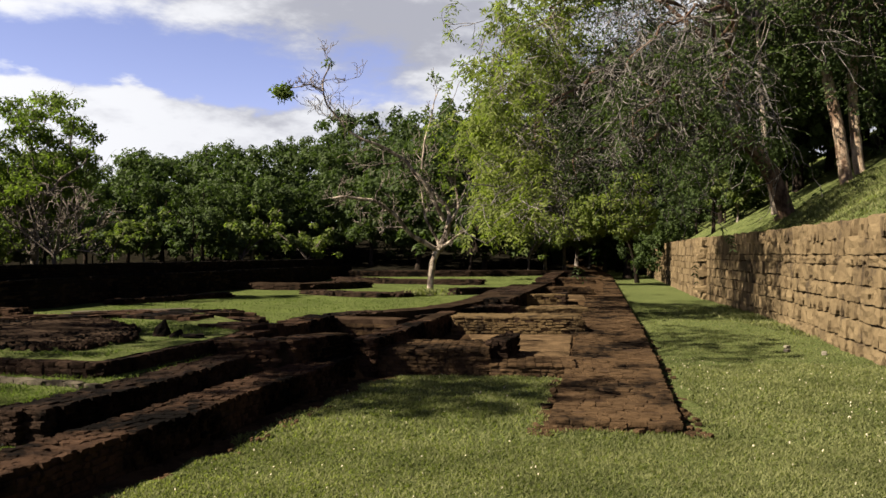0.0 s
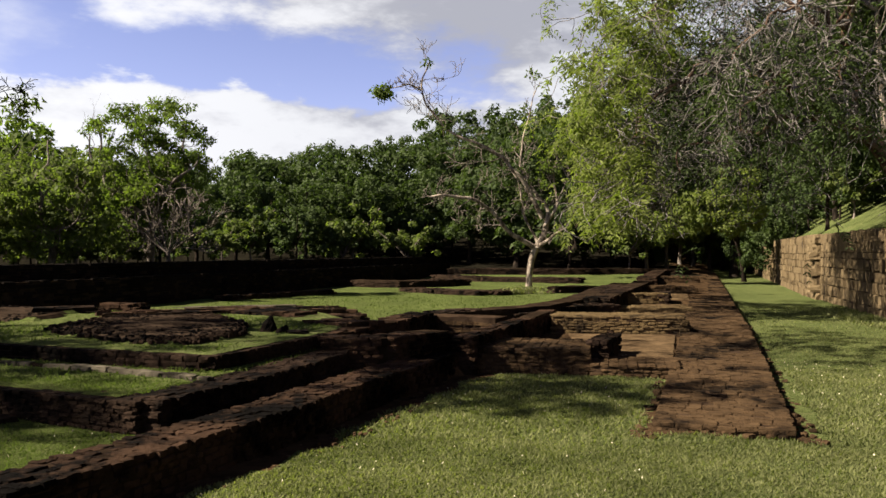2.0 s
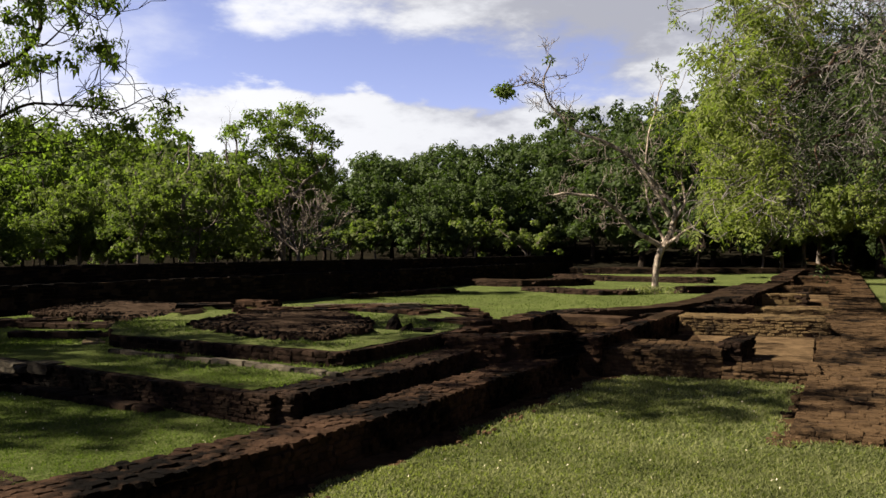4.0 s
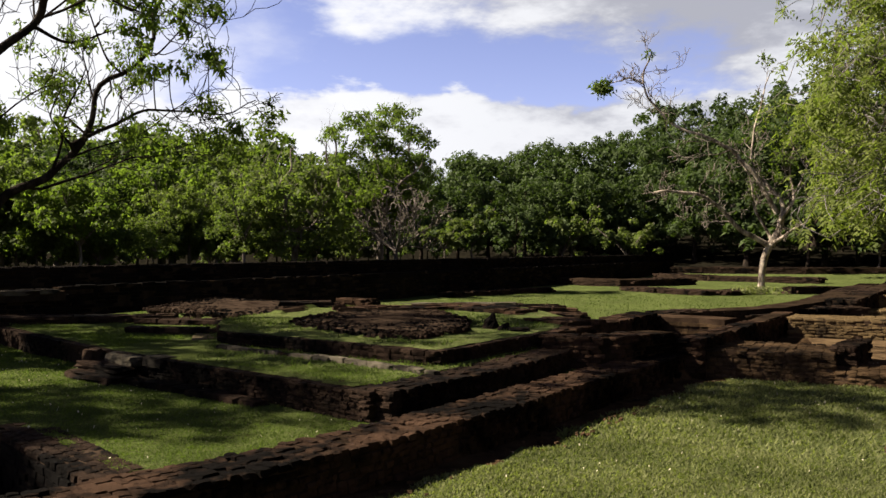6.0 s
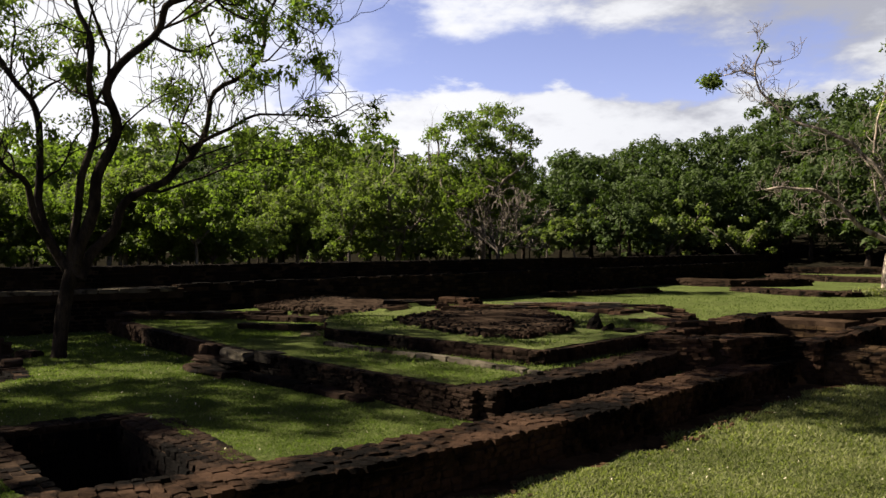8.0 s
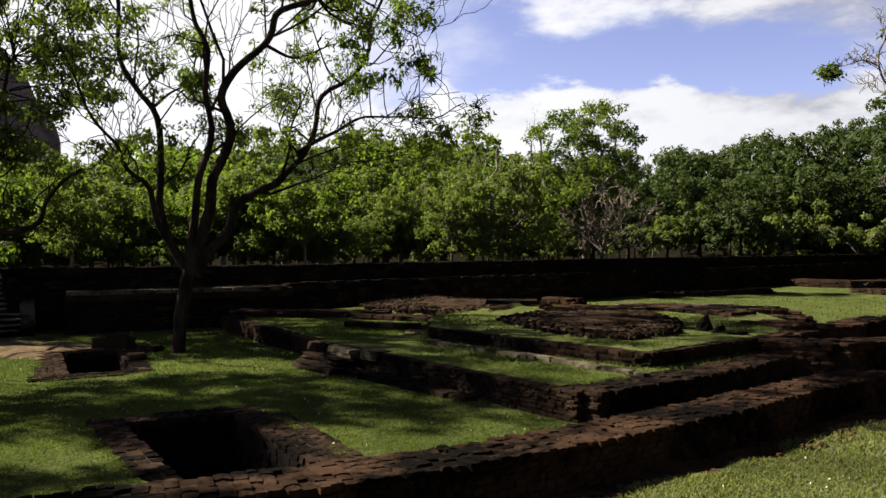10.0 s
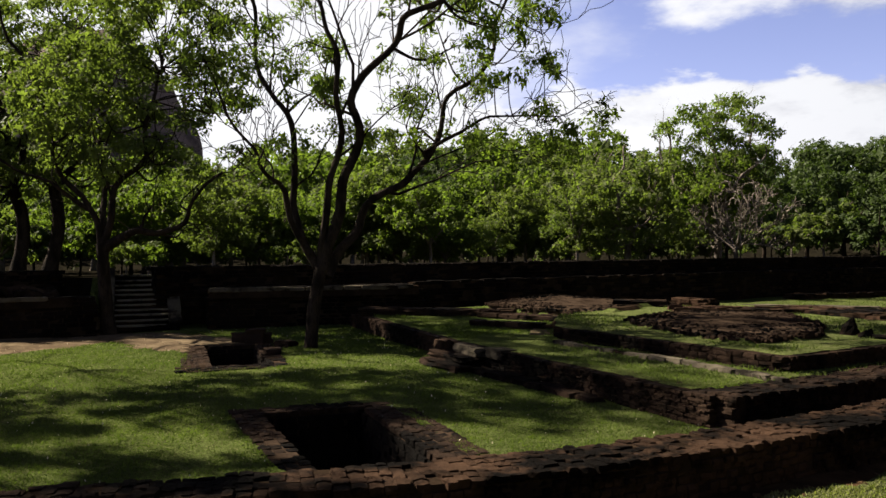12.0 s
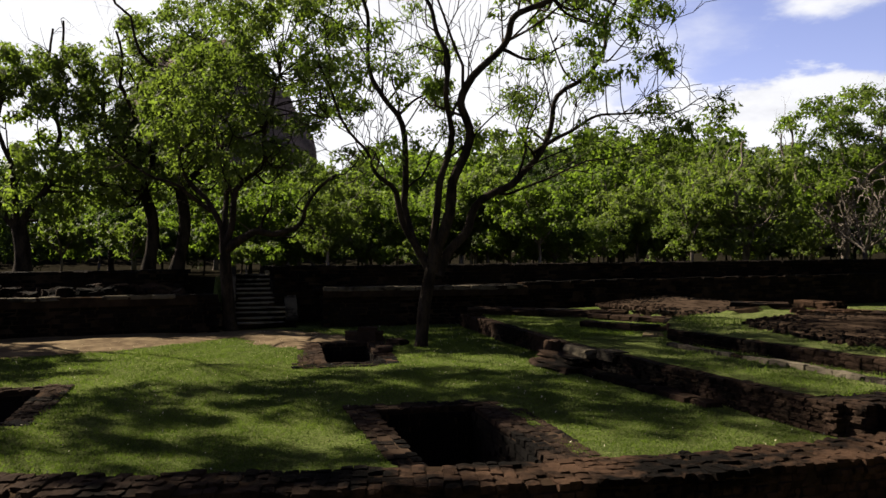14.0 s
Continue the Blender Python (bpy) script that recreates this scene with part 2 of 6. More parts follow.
def worn_block(rng, cuts, wear, mats):
    """A unit block with chipped, rounded edges, 1 x 1 x 1 about its middle."""
    bm = bmesh.new()
    bmesh.ops.create_cube(bm, size=1.0)
    if cuts:
        bmesh.ops.subdivide_edges(bm, edges=bm.edges[:], cuts=cuts, use_grid_fill=True)
        for v in bm.verts:
            far = max(abs(c) for c in v.co)
            round_co = v.co.normalized() * 0.62
            edge = sum(abs(c) > 0.45 for c in v.co)
            v.co = v.co.lerp(round_co, (0.0, 0.0, 0.15, 0.30)[edge])
            v.co += Vector((rng.uniform(-1, 1), rng.uniform(-1, 1), rng.uniform(-1, 1))) * wear
    else:
        bmesh.ops.subdivide_edges(bm, edges=bm.edges[:], cuts=1, use_grid_fill=True)
        for v in bm.verts:
            edge = sum(abs(c) > 0.45 for c in v.co)
            v.co *= (1.0, 1.02, 0.96, 0.88)[edge]
            v.co += Vector((rng.uniform(-1, 1), rng.uniform(-1, 1), rng.uniform(-1, 1))) * wear
    bmesh.ops.triangulate(bm, faces=bm.faces[:])
    for face in bm.faces:
        face.smooth = False
    me = bpy.data.meshes.new("block")
    bm.to_mesh(me)
    bm.free()
    me.materials.append(mats)
    return me


def block_set(seed, count, cuts, wear, mats):
    rng = random.Random(seed)
    return [worn_block(rng, cuts, wear, mats[0]) for _ in range(count)]


BRICKS = block_set(1, 8, 0, 0.045, BRICK)
OLD_BRICKS = block_set(2, 12, 0, 0.075, OLD_BRICK)
BLACK_BRICKS = block_set(5, 8, 0, 0.05, BLACK_BRICK)
TAN_BRICKS = block_set(9, 8, 0, 0.05, TAN_BRICK)
DARK_BRICKS = block_set(6, 12, 0, 0.085, DARK_BRICK)
DARK_STONES = block_set(7, 8, 2, 0.07, DARK_BRICK)
STONES = block_set(3, 16, 2, 0.06, ASHLAR)
GREY_STONES = block_set(4, 10, 2, 0.05, GREY_STONE)
LOOK = {"tan": (TAN_BRICKS, TAN_BRICK, "brick"), "dark": (DARK_BRICKS, DARK_BRICK, "brick"), "dark_stone": (DARK_STONES, DARK_BRICK, "stone"), "brick": (BRICKS, BRICK, "brick"), "old": (OLD_BRICKS, OLD_BRICK, "brick"), "black": (BLACK_BRICKS, BLACK_BRICK, "brick"), "ashlar": (STONES, ASHLAR, "stone"), "grey": (GREY_STONES, GREY_STONE, "stone")}


def lay(parent, pieces, look_name, singles, rest_name):
    """Pieces are (x, y, z, heading, tilt, length, depth, height). The first ones become parts of their own, the rest one joined part."""
    meshes, mats, word = LOOK[look_name]
    rng = random.Random(len(pieces))
    inverse = Matrix.Translation(-parent.location)
    for x, y, z, heading, tilt, l, d, h in pieces[:singles]:
        ob = new(word, rng.choice(meshes))
        ob.parent = parent
        ob.matrix_basis = Matrix.Translation(-parent.location) @ Matrix.LocRotScale((x, y, z), Euler((tilt, tilt * 0.6, heading)), (l, d, h))
    rest = pieces[singles:]
    if not rest:
        return
    verts, faces, base = [], [], 0
    forms = []
    for me in meshes:
        v = np.array([tuple(q.co) for q in me.vertices])
        f = np.array([tuple(q.vertices) for q in me.polygons])
        forms.append((v, f))
    boxes = []
    for me in meshes:
        v = np.array([(a, b, c) for a in (-0.48, 0.48) for b in (-0.48, 0.48) for c in (-0.48, 0.48)]) + np.array([(rng.uniform(-0.05, 0.05), rng.uniform(-0.05, 0.05), rng.uniform(-0.05, 0.05)) for _ in range(8)])
        f = np.array(((0, 1, 3), (0, 3, 2), (4, 6, 7), (4, 7, 5), (0, 4, 5), (0, 5, 1), (2, 3, 7), (2, 7, 6), (0, 2, 6), (0, 6, 4), (1, 5, 7), (1, 7, 3)))
        boxes.append((v, f))
    fine = forms
    for x, y, z, heading, tilt, l, d, h in rest:
        forms = fine if rest_name != "lining" and x * x + y * y < (30.0 if word == "stone" else 15.0) ** 2 else boxes
        v, f = forms[rng.randrange(len(forms))]
        m = np.array(Euler((tilt, tilt * 0.6, heading)).to_matrix())
        verts.append((v * (l, d, h)) @ m.T + (x, y, z))
        faces.append(f + base)
        base += len(v)
    me = mesh_from(rest_name, np.concatenate(verts), np.concatenate(faces), mats[1])
    part(rest_name, me, parent, kind="stuff")


def along(points, step=0.05):
    """Points and headings at even steps along a line."""
    p = np.array(points, float)
    seg = np.linalg.norm(np.diff(p, axis=0), axis=1)
    s = np.concatenate([[0], np.cumsum(seg)])

    def get(d):
        d = min(max(d, 0), s[-1])
        i = min(np.searchsorted(s, d, side="right") - 1, len(seg) - 1)
        w = p[i + 1] - p[i]
        return p[i] + w * (d - s[i]) / seg[i], math.atan2(w[1], w[0])
    return s[-1], get


def core_mesh(name, points, half, z0, z1, mat, rng, low_end=None):
    """The solid inside a wall: a prism along the line."""
    total, get = along(points)
    n = max(2, int(total / 0.5) + 1)
    verts, faces = [], []
    for i in range(n):
        p, a = get(0.05 + (total - 0.1) * i / (n - 1))
        top = z1 if low_end is None else low_end - 0.03 + (z1 + 0.03 - low_end) * min(1.0, total * i / (n - 1) / 11.0)
        side = np.array((-math.sin(a), math.cos(a)))
        for w, z in ((half, z0), (half, top), (-half, top), (-half, z0)):
            q = p + side * w
            verts.append((q[0], q[1], z + (rng.uniform(-0.012, 0.012) if z == top else 0)))
    for i in range(n - 1):
        for k in range(4):
            a, b2 = i * 4 + k, i * 4 + (k + 1) % 4
            faces.append((a, b2, b2 + 4, a + 4))
    faces += [(0, 1, 2, 3), tuple(4 * (n - 1) + k for k in (3, 2, 1, 0))]
    return mesh_from(name, verts, faces, mat)


def wall_run(name, label, points, width, z0, z1, look_name="brick", brick=(0.24, 0.16, 0.065), singles=0, sides="LRT", missing=0.05, rough=1.0, near=None, seed=1, category="brick wall", worn=0.0, uneven=0.12, vary=(0.7, 1.15), low_end=None, group="ruined brick walls"):
    """A ruined wall of pieces round a solid core. sides: L and R of its line, T its top, E its ends. near: pieces closest to it are singled out."""
    rng = random.Random(seed)
    total, get = along(points)
    mid, _ = get(total / 2)
    ob = thing(name, label, category, group, at=(mid[0], mid[1], z0))
    l0, d0, h0 = brick
    half = width / 2
    part("core", core_mesh("core", points, half - (0.13 if look_name == "ashlar" else 0.03), z0 - 0.15, z1 - (0.08 if look_name == "ashlar" else 0.028), STONE_JOINT if look_name == "ashlar" else RED_EARTH if look_name in ("brick", "tan") else MORTAR, rng, low_end), ob, "earthy core between the bricks")
    out = []

    def height(s):
        if low_end is not None:
            return low_end + (z1 - low_end) * min(1.0, s / 11.0)
        return z1 - worn * max(0, noise.noise((s * 0.35, seed * 3.1, 0.5))) * (z1 - z0)
    if "X" in sides:
        # rows laid across the wall, every row with its own joints
        s = 0.0
        while s < total:
            row = l0 * rng.uniform(0.8, 1.2)
            o = -half + rng.uniform(-0.03, 0.02)
            while o < half - 0.05:
                w = min(d0 * rng.uniform(0.65, 1.3), half - o + 0.02)
                if rng.random() > missing:
                    p, a = get(s + row / 2)
                    c = o + w / 2
                    z = height(s) - h0 * 0.5 + rng.uniform(-0.009, 0.005) * rough
                    out.append((p[0] - math.sin(a) * c, p[1] + math.cos(a) * c, z, a + rng.uniform(-0.07, 0.07) * rough, rng.uniform(-0.03, 0.03) * rough, row * rng.uniform(0.95, 1.06), w * rng.uniform(0.95, 1.05), h0 * rng.uniform(0.9, 1.15)))
                o += w
            s += row
    if "T" in sides:
        lanes = max(1, round(width / (d0 * 1.04)))
        for lane in range(lanes):
            off = -half + (lane + 0.5) * width / lanes
            s = rng.uniform(0, l0)
            while s < total:
                l = l0 * rng.uniform(0.7, 1.2)
                if rng.random() > missing:
                    p, a = get(s)
                    z = height(s) - h0 * 0.5 + rng.uniform(-0.010, 0.006) * rough
                    o = off + rng.uniform(-0.012, 0.012) * rough
                    out.append((p[0] - math.sin(a) * o, p[1] + math.cos(a) * o, z, a + rng.uniform(-0.07, 0.07) * rough, rng.uniform(-0.028, 0.028) * rough, l * 1.03, width / lanes * 1.03 * rng.uniform(0.88, 1.04), h0 * rng.uniform(0.9, 1.15) * (1.22 if look_name == "ashlar" else 1.0)))
                s += l
    courses = max(1, round((z1 - z0) / (h0 * 1.08)))
    cuts = [z0 + (z1 - z0) * (c + (rng.uniform(-uneven, uneven) if 0 < c < courses else 0)) / courses for c in range(courses + 1)]
    for sign, key in ((1, "L"), (-1, "R")):
        if key not in sides:
            continue
        for c in range(courses - 1 if "T" in sides or "X" in sides else courses):
            s = (c % 2) * l0 * 0.5 + rng.uniform(-0.05, 0.05)
            while s < total:
                l = l0 * rng.uniform(*vary)
                z, tall = (cuts[c] + cuts[c + 1]) / 2, cuts[c + 1] - cuts[c]
                if rng.random() > missing and z < height(s) - 0.02:
                    p, a = get(s)
                    o = sign * (half - d0 * 0.5 + rng.uniform(-0.022, 0.012) * rough)
                    p, a = get(s + l / 2)
                    out.append((p[0] - math.sin(a) * o, p[1] + math.cos(a) * o, z + rng.uniform(-0.006, 0.006), a + rng.uniform(-0.04, 0.04) * rough, rng.uniform(-0.03, 0.03), l * (0.94 if look_name == "ashlar" else 0.97), d0, tall * rng.uniform(0.88, 1.0)))
                s += l
    if "E" in sides:
        for s_end in (0.0, total):
            p, a = get(s_end)
            lanes = max(1, round(width / l0))
            for c in range(courses - 1):
                for lane in range(lanes):
                    o = -half + (lane + 0.5 + 0.25 * (c % 2 * 2 - 1)) * width / lanes
                    o = max(-half + 0.06, min(half - 0.06, o))
                    inward = d0 * (0.5 if s_end == 0 else -0.5) + rng.uniform(-0.015, 0.02) * rough
                    z = z0 + (c + 0.5) * (z1 - z0) / courses
                    if z > height(s_end) - 0.03:
                        continue
                    out.append((p[0] - math.sin(a) * o + math.cos(a) * inward, p[1] + math.cos(a) * o + math.sin(a) * inward, z, a + math.pi / 2 + rng.uniform(-0.06, 0.06), 0.0, width / lanes * 0.95, d0, (z1 - z0) / courses * 0.92))
    if near is not None:
        out.sort(key=lambda q: (q[0] - near[0]) ** 2 + (q[1] - near[1]) ** 2 + (0.0 if q[2] > z1 - h0 else 6.0))
    lay(ob, out, look_name, singles, "brickwork" if look_name in ("brick", "old", "black", "dark", "tan") else "stonework")
    return ob


# ---- the plan: z = 0 is the strip of lawn by the camera ----
LAWN_Z, ROOM_Z, TERRACE_Z = 0.24, 0.15, 1.50
NEAR_WALL = ((-11.0, -4.0), (-8.6, -1.0), (-7.1, 1.0), (-5.6, 3.15), (-4.8, 4.35), (-4.18, 5.6), (-3.66, 7.0), (-3.1, 8.9), (-2.65, 10.9), (-2.15, 12.6), (-1.7, 14.5))
ROOM_WALL = ((-1.35, 14.4), (-0.8, 16.6), (-0.37, 18.7), (0.25, 21.7), (1.9, 27.0), (5.4, 42.6), (12.0, 80.0))
BROAD_WALL = ((2.2, 10.0), (3.9, 18.5), (6.55, 32.4), (15.0, 77.0))
TERRACE_SOUTH = ((-26.39, -12.92), (-23.16, 2.15), (-22.29, 7.86))
TERRACE_NORTH = ((-20.36, 9.59), (-17.99, 16.16), (-14.97, 29.62), (-11.09, 49.54), (-8.19, 64.62))
TERRACE_WALL = TERRACE_SOUTH + TERRACE_NORTH
LEDGE_WALL = ((-22.94, -9.69), (-20.89, 3.02), (-19.5, 7.7))
STAIR, STAIR_WAY = (-19.2, 8.75), (-0.914, 0.407)
BANK_WALL = ((4.9, -4.0), (9.29, 16.97), (11.19, 26.05), (12.44, 34.6), (13.0, 38.7))
BANK_WALL_FAR = ((12.72, 38.5), (25.8, 107.5))
PLATFORM_1 = ((-16.16, 12.92), (-10.02, 10.23), (-6.79, 9.15), (-4.24, 8.35), (-3.66, 10.34), (-3.28, 12.49), (-3.23, 14.54), (-8.62, 18.85), (-15.08, 19.39))
PLATFORM_2 = ((-8.83, 11.58), (-4.31, 10.45), (-3.59, 13.68), (-3.55, 15.72), (-5.38, 18.85), (-10.34, 19.17), (-10.55, 13.46))
MOUND_1 = ((-8.3, 13.0), (-6.5, 11.75), (-5.5, 11.3), (-5.0, 11.5), (-4.75, 12.8), (-5.3, 14.4), (-6.7, 16.2), (-8.3, 15.6), (-8.5, 14.6))
MOUND_2 = ((-14.22, 15.72), (-9.80, 14.97), (-10.45, 18.52), (-15.29, 19.82))
SUNKEN_ROOM = ((-3.4, 13.6), (-2.45, 18.6), (-0.5, 18.6), (-1.45, 14.7))
PIT_A = ((-8.44, 5.30), (-5.87, 4.25), (-5.33, 5.22), (-7.92, 6.41))
PIT_B = ((-15.08, 8.19), (-12.49, 6.89), (-12.06, 7.70), (-14.65, 9.05))
PIT_C = ((-12.60, 2.37), (-10.50, 1.56), (-11.42, -0.65), (-13.57, 0.11))


def x_on(line, y):
    p = np.array(line)
    out = np.interp(y, p[:, 1], p[:, 0])
    slope = (p[-1, 0] - p[-2, 0]) / (p[-1, 1] - p[-2, 1])
    return np.where(y > p[-1, 1], p[-1, 0] + (y - p[-1, 1]) * slope, out)


def inside(poly, x, y):
    hit = np.zeros(np.shape(x), bool)
    for (x1, y1), (x2, y2) in zip(poly, poly[1:] + poly[:1]):
        cross = (y1 > y) != (y2 > y)
        hit ^= cross & (x < (x2 - x1) * (y - y1) / (y2 - y1 + 1e-12) + x1)
    return hit


def shrunk(poly, f):
    cx, cy = sum(p[0] for p in poly) / len(poly), sum(p[1] for p in poly) / len(poly)
    return tuple((cx + (p[0] - cx) * f, cy + (p[1] - cy) * f) for p in poly)


def grown(poly, d):
    """A convex outline moved outwards by d."""
    cx, cy = sum(p[0] for p in poly) / len(poly), sum(p[1] for p in poly) / len(poly)
    sides = []
    for (x1, y1), (x2, y2) in zip(poly, poly[1:] + poly[:1]):
        n = Vector((y2 - y1, x1 - x2)).normalized()
        if n.dot(Vector((cx - x1, cy - y1))) > 0:
            n = -n
        sides.append((n, n.dot(Vector((x1, y1))) + d))
    out = []
    for (a, c), (b2, e2) in zip(sides[-1:] + sides[:-1], sides):
        det = a.x * b2.y - a.y * b2.x
        out.append(((c * b2.y - a.y * e2) / det, (a.x * e2 - c * b2.x) / det))
    return tuple(out)


def wave(x, y, k, seed):
    return np.sin(x * k + seed) * np.cos(y * k * 1.3 + seed * 2.1) + 0.5 * np.sin(x * k * 2.3 + y * k * 1.7 + seed * 3)


def ground_at(x, y):
    """Height of the ground, for arrays."""
    x, y = np.asarray(x, float), np.asarray(y, float)
    z = np.where(x < x_on(NEAR_WALL[:-1] + ROOM_WALL, y), LAWN_Z, 0.0)
    room = (x > x_on(NEAR_WALL[:-1] + ROOM_WALL, y)) & (x < x_on(BROAD_WALL, y)) & (y > 15.3)
    z = np.where(room, ROOM_Z + 0.006 * np.maximum(y - 20, 0), z)
    z = np.where(inside(shrunk(PLATFORM_1, 0.955), x, y), 0.565, z)
    z = np.where(inside(shrunk(PLATFORM_2, 0.95), x, y), 0.775, z)
    for mound, top in ((MOUND_1, 0.10), (MOUND_2, 0.13)):
        z = np.where(inside(mound, x, y), z + top, z)
    z = np.where(inside(SUNKEN_ROOM, x, y), 0.12, z)
    for pit in (PIT_A, PIT_B, PIT_C):
        z = np.where(inside(grown(pit, 0.27), x, y), LAWN_Z - 0.09, z)
        z = np.where(inside(grown(pit, 0.17), x, y), -0.75, z)
    z = z + 0.018 * wave(x, y, 0.9, 0.4) + 0.01 * wave(x, y, 3.1, 1.7)
    # terrace behind the long wall, sloped down so the wall hides it from the camera
    behind = x_on(TERRACE_WALL, y) - x
    terrace = TERRACE_Z - 0.022 * np.clip(behind, 0, 30) + 0.04 * wave(x, y, 0.3, 0.9)
    z = np.where((behind > 0) & (y < 60.0), terrace, z)
    z = np.where((behind <= 0) & (x < x_on(LEDGE_WALL, y)) & (y < 7.9), 1.04 + 0.06 * wave(x, y, 2.1, 0.3), z)
    climb = (x - STAIR[0]) * STAIR_WAY[0] + (y - STAIR[1]) * STAIR_WAY[1]
    aside = (x - STAIR[0]) * -STAIR_WAY[1] + (y - STAIR[1]) * STAIR_WAY[0]
    z = np.where((np.abs(aside) < 0.9) & (climb > -0.2) & (climb < 2.7), np.minimum(z, 0.0 + np.maximum(climb, 0) * 0.5), z)
    # the far end of the site rises gently into the wood
    far = np.clip((y - 60) / 40, 0, 1)
    z = np.where((x < x_on(BROAD_WALL, y) - 2) & (y >= 60), np.maximum(z, 0.4 + 1.2 * far), z)
    # dark floor of the wood, raised behind the trees to close sky gaps in view
    away = np.hypot(x, y)
    rise = 4.5 * np.clip((away - 66) / 34, 0, 1) ** 1.3
    z = np.where((x < x_on(BROAD_WALL, y) - 6) | (away > 116), z + rise, z)
    # grassy bank above the stone wall
    line = np.where(y < 38.6, x_on(BANK_WALL, y), x_on(BANK_WALL_FAR, y))
    up = x - line - 0.35
    bank = 2.86 + 0.58 * np.clip(up, 0, 14) + 0.06 * wave(x, y, 0.8, 2.2)
    z = np.where((up > 0) & (y < 108), bank, z)
    z = np.where((y >= 108) & (up > 0), 0.3 + (bank - 0.3) * np.clip((128 - y) / 20, 0, 1), z)
    return z


def build_ground():
    def axis(lo, hi, step, reach):
        core = list(np.arange(lo, hi + step / 2, step))
        s, v, right = step, hi, []
        while v < reach:
            s *= 1.09
            v += s
            right.append(v)
        s, v, left = step, lo, []
        while v > -reach:
            s *= 1.09
            v -= s
            left.append(v)
        return np.array(left[::-1] + core + right)
    xs, ys = axis(-18.0, 13.0, 0.19, 1500), axis(0.0, 27.0, 0.19, 1500)
    gx, gy = np.meshgrid(xs, ys)
    gz = ground_at(gx, gy)
    n = len(xs)
    i = (np.arange(len(ys) - 1)[:, None] * n + np.arange(n - 1)[None, :]).ravel()
    faces = np.stack([i, i + 1, i + n + 1, i + n], 1)
    verts = np.stack([gx.ravel(), gy.ravel(), gz.ravel()], 1)
    mid = verts[faces].mean(1)
    x, y = mid[:, 0] + 0.12 * wave(mid[:, 0], mid[:, 1], 2.3, 0.2), mid[:, 1] + 0.12 * wave(mid[:, 0], mid[:, 1], 2.9, 1.2)
    soil = np.zeros(len(faces), int)
    line = x_on(NEAR_WALL[:-1] + ROOM_WALL, y)
    broad = x_on(BROAD_WALL, y)
    soil[x < line] = 4
    soil[(x > line) & (x < broad) & (y > 14.7)] = 1
    soil[(x - line > -0.55) & (x - line < 0.72) & (y < 15)] = 1
    soil[(np.abs(x - broad + 0.05) < 0.92) & (mid[:, 1] > 9.95)] = 1
    soil[inside(grown(SUNKEN_ROOM, 0.4), mid[:, 0], mid[:, 1])] = 3
    path = (x < -16.5 - 0.13 * (y - 2)) & (x > -21) & (y < 8.4)
    path |= ((x + 16.2) / 2.5) ** 2 + ((y - 8.3) / 1.15) ** 2 < 1
    soil[path] = 5
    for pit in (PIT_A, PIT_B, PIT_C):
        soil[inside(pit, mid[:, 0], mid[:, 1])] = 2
    for mound in (MOUND_1, MOUND_2):
        soil[inside(mound, x, y)] = 3
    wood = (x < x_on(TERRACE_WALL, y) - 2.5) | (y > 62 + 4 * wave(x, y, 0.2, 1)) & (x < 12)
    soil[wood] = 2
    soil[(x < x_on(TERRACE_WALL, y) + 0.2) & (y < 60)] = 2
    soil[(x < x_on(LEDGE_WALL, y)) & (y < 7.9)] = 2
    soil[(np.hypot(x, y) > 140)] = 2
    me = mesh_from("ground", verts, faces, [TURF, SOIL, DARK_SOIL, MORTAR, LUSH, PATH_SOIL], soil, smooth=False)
    tagged(new("ground", me), "mown green lawn with bare sandy patches between brick ruins", "lawn", kind="structure")


build_ground()

# ---- brick walls by the camera ----
# South stretch of the near wall, coloured dark in place of tree shade.
wall_run("brick_wall", "low brick wall coloured dark for shade, with a worn top course", NEAR_WALL[:4], 0.6, 0.0, 0.40, "dark", (0.12, 0.16, 0.07), 150, "LRX", 0.09, 2.4, near=(-6.3, 2.1), seed=10)
wall_run("brick_wall", "low dark brick wall with a worn, uneven top course", NEAR_WALL[3:], 0.66, 0.0, 0.42, "old", (0.115, 0.145, 0.066), 300, "LRX", 0.07, 1.5, near=(-3.9, 6.0), seed=11)
wall_run("brick_wall", "broad low brick wall top, reddish brown and flush with the lawn", BROAD_WALL, 1.6, 0.0, 0.25, "brick", (0.125, 0.2, 0.062), 300, "LRXE", 0.06, 2.2, near=(2.2, 9.6), seed=12, low_end=0.12)
wall_run("brick_wall", "ruined brick wall beside a row of small rooms", ROOM_WALL[:4], 0.42, 0.1, 0.68, "old", (0.2, 0.17, 0.07), 150, "LRTE", 0.05, 1.2, near=(-1, 15), seed=13, worn=0.1)
wall_run("brick_wall", "tall broken side wall of the farther rooms", ((1.75, 25.9), (3.3, 33.0), (5.4, 42.6)), 0.85, 0.1, 0.74, "dark", (0.26, 0.18, 0.08), 0, "LRTE", 0.06, 1.5, seed=28, worn=0.5)
wall_run("brick_wall", "far end of the side wall before the trees", ((5.6, 44.5), (9.5, 66.0)), 1.0, 0.2, 0.8, "old", (0.34, 0.25, 0.1), 0, "LRTE", 0.1, 1.8, seed=29, worn=0.4)
wall_run("brick_wall", "broken dark stub of brick at the end of the cross wall", ((1.05, 15.1), (1.42, 16.5)), 0.4, 0.12, 0.56, "dark", (0.2, 0.15, 0.07), 40, "LRTE", 0.05, 1.3, near=(1, 14), seed=27)
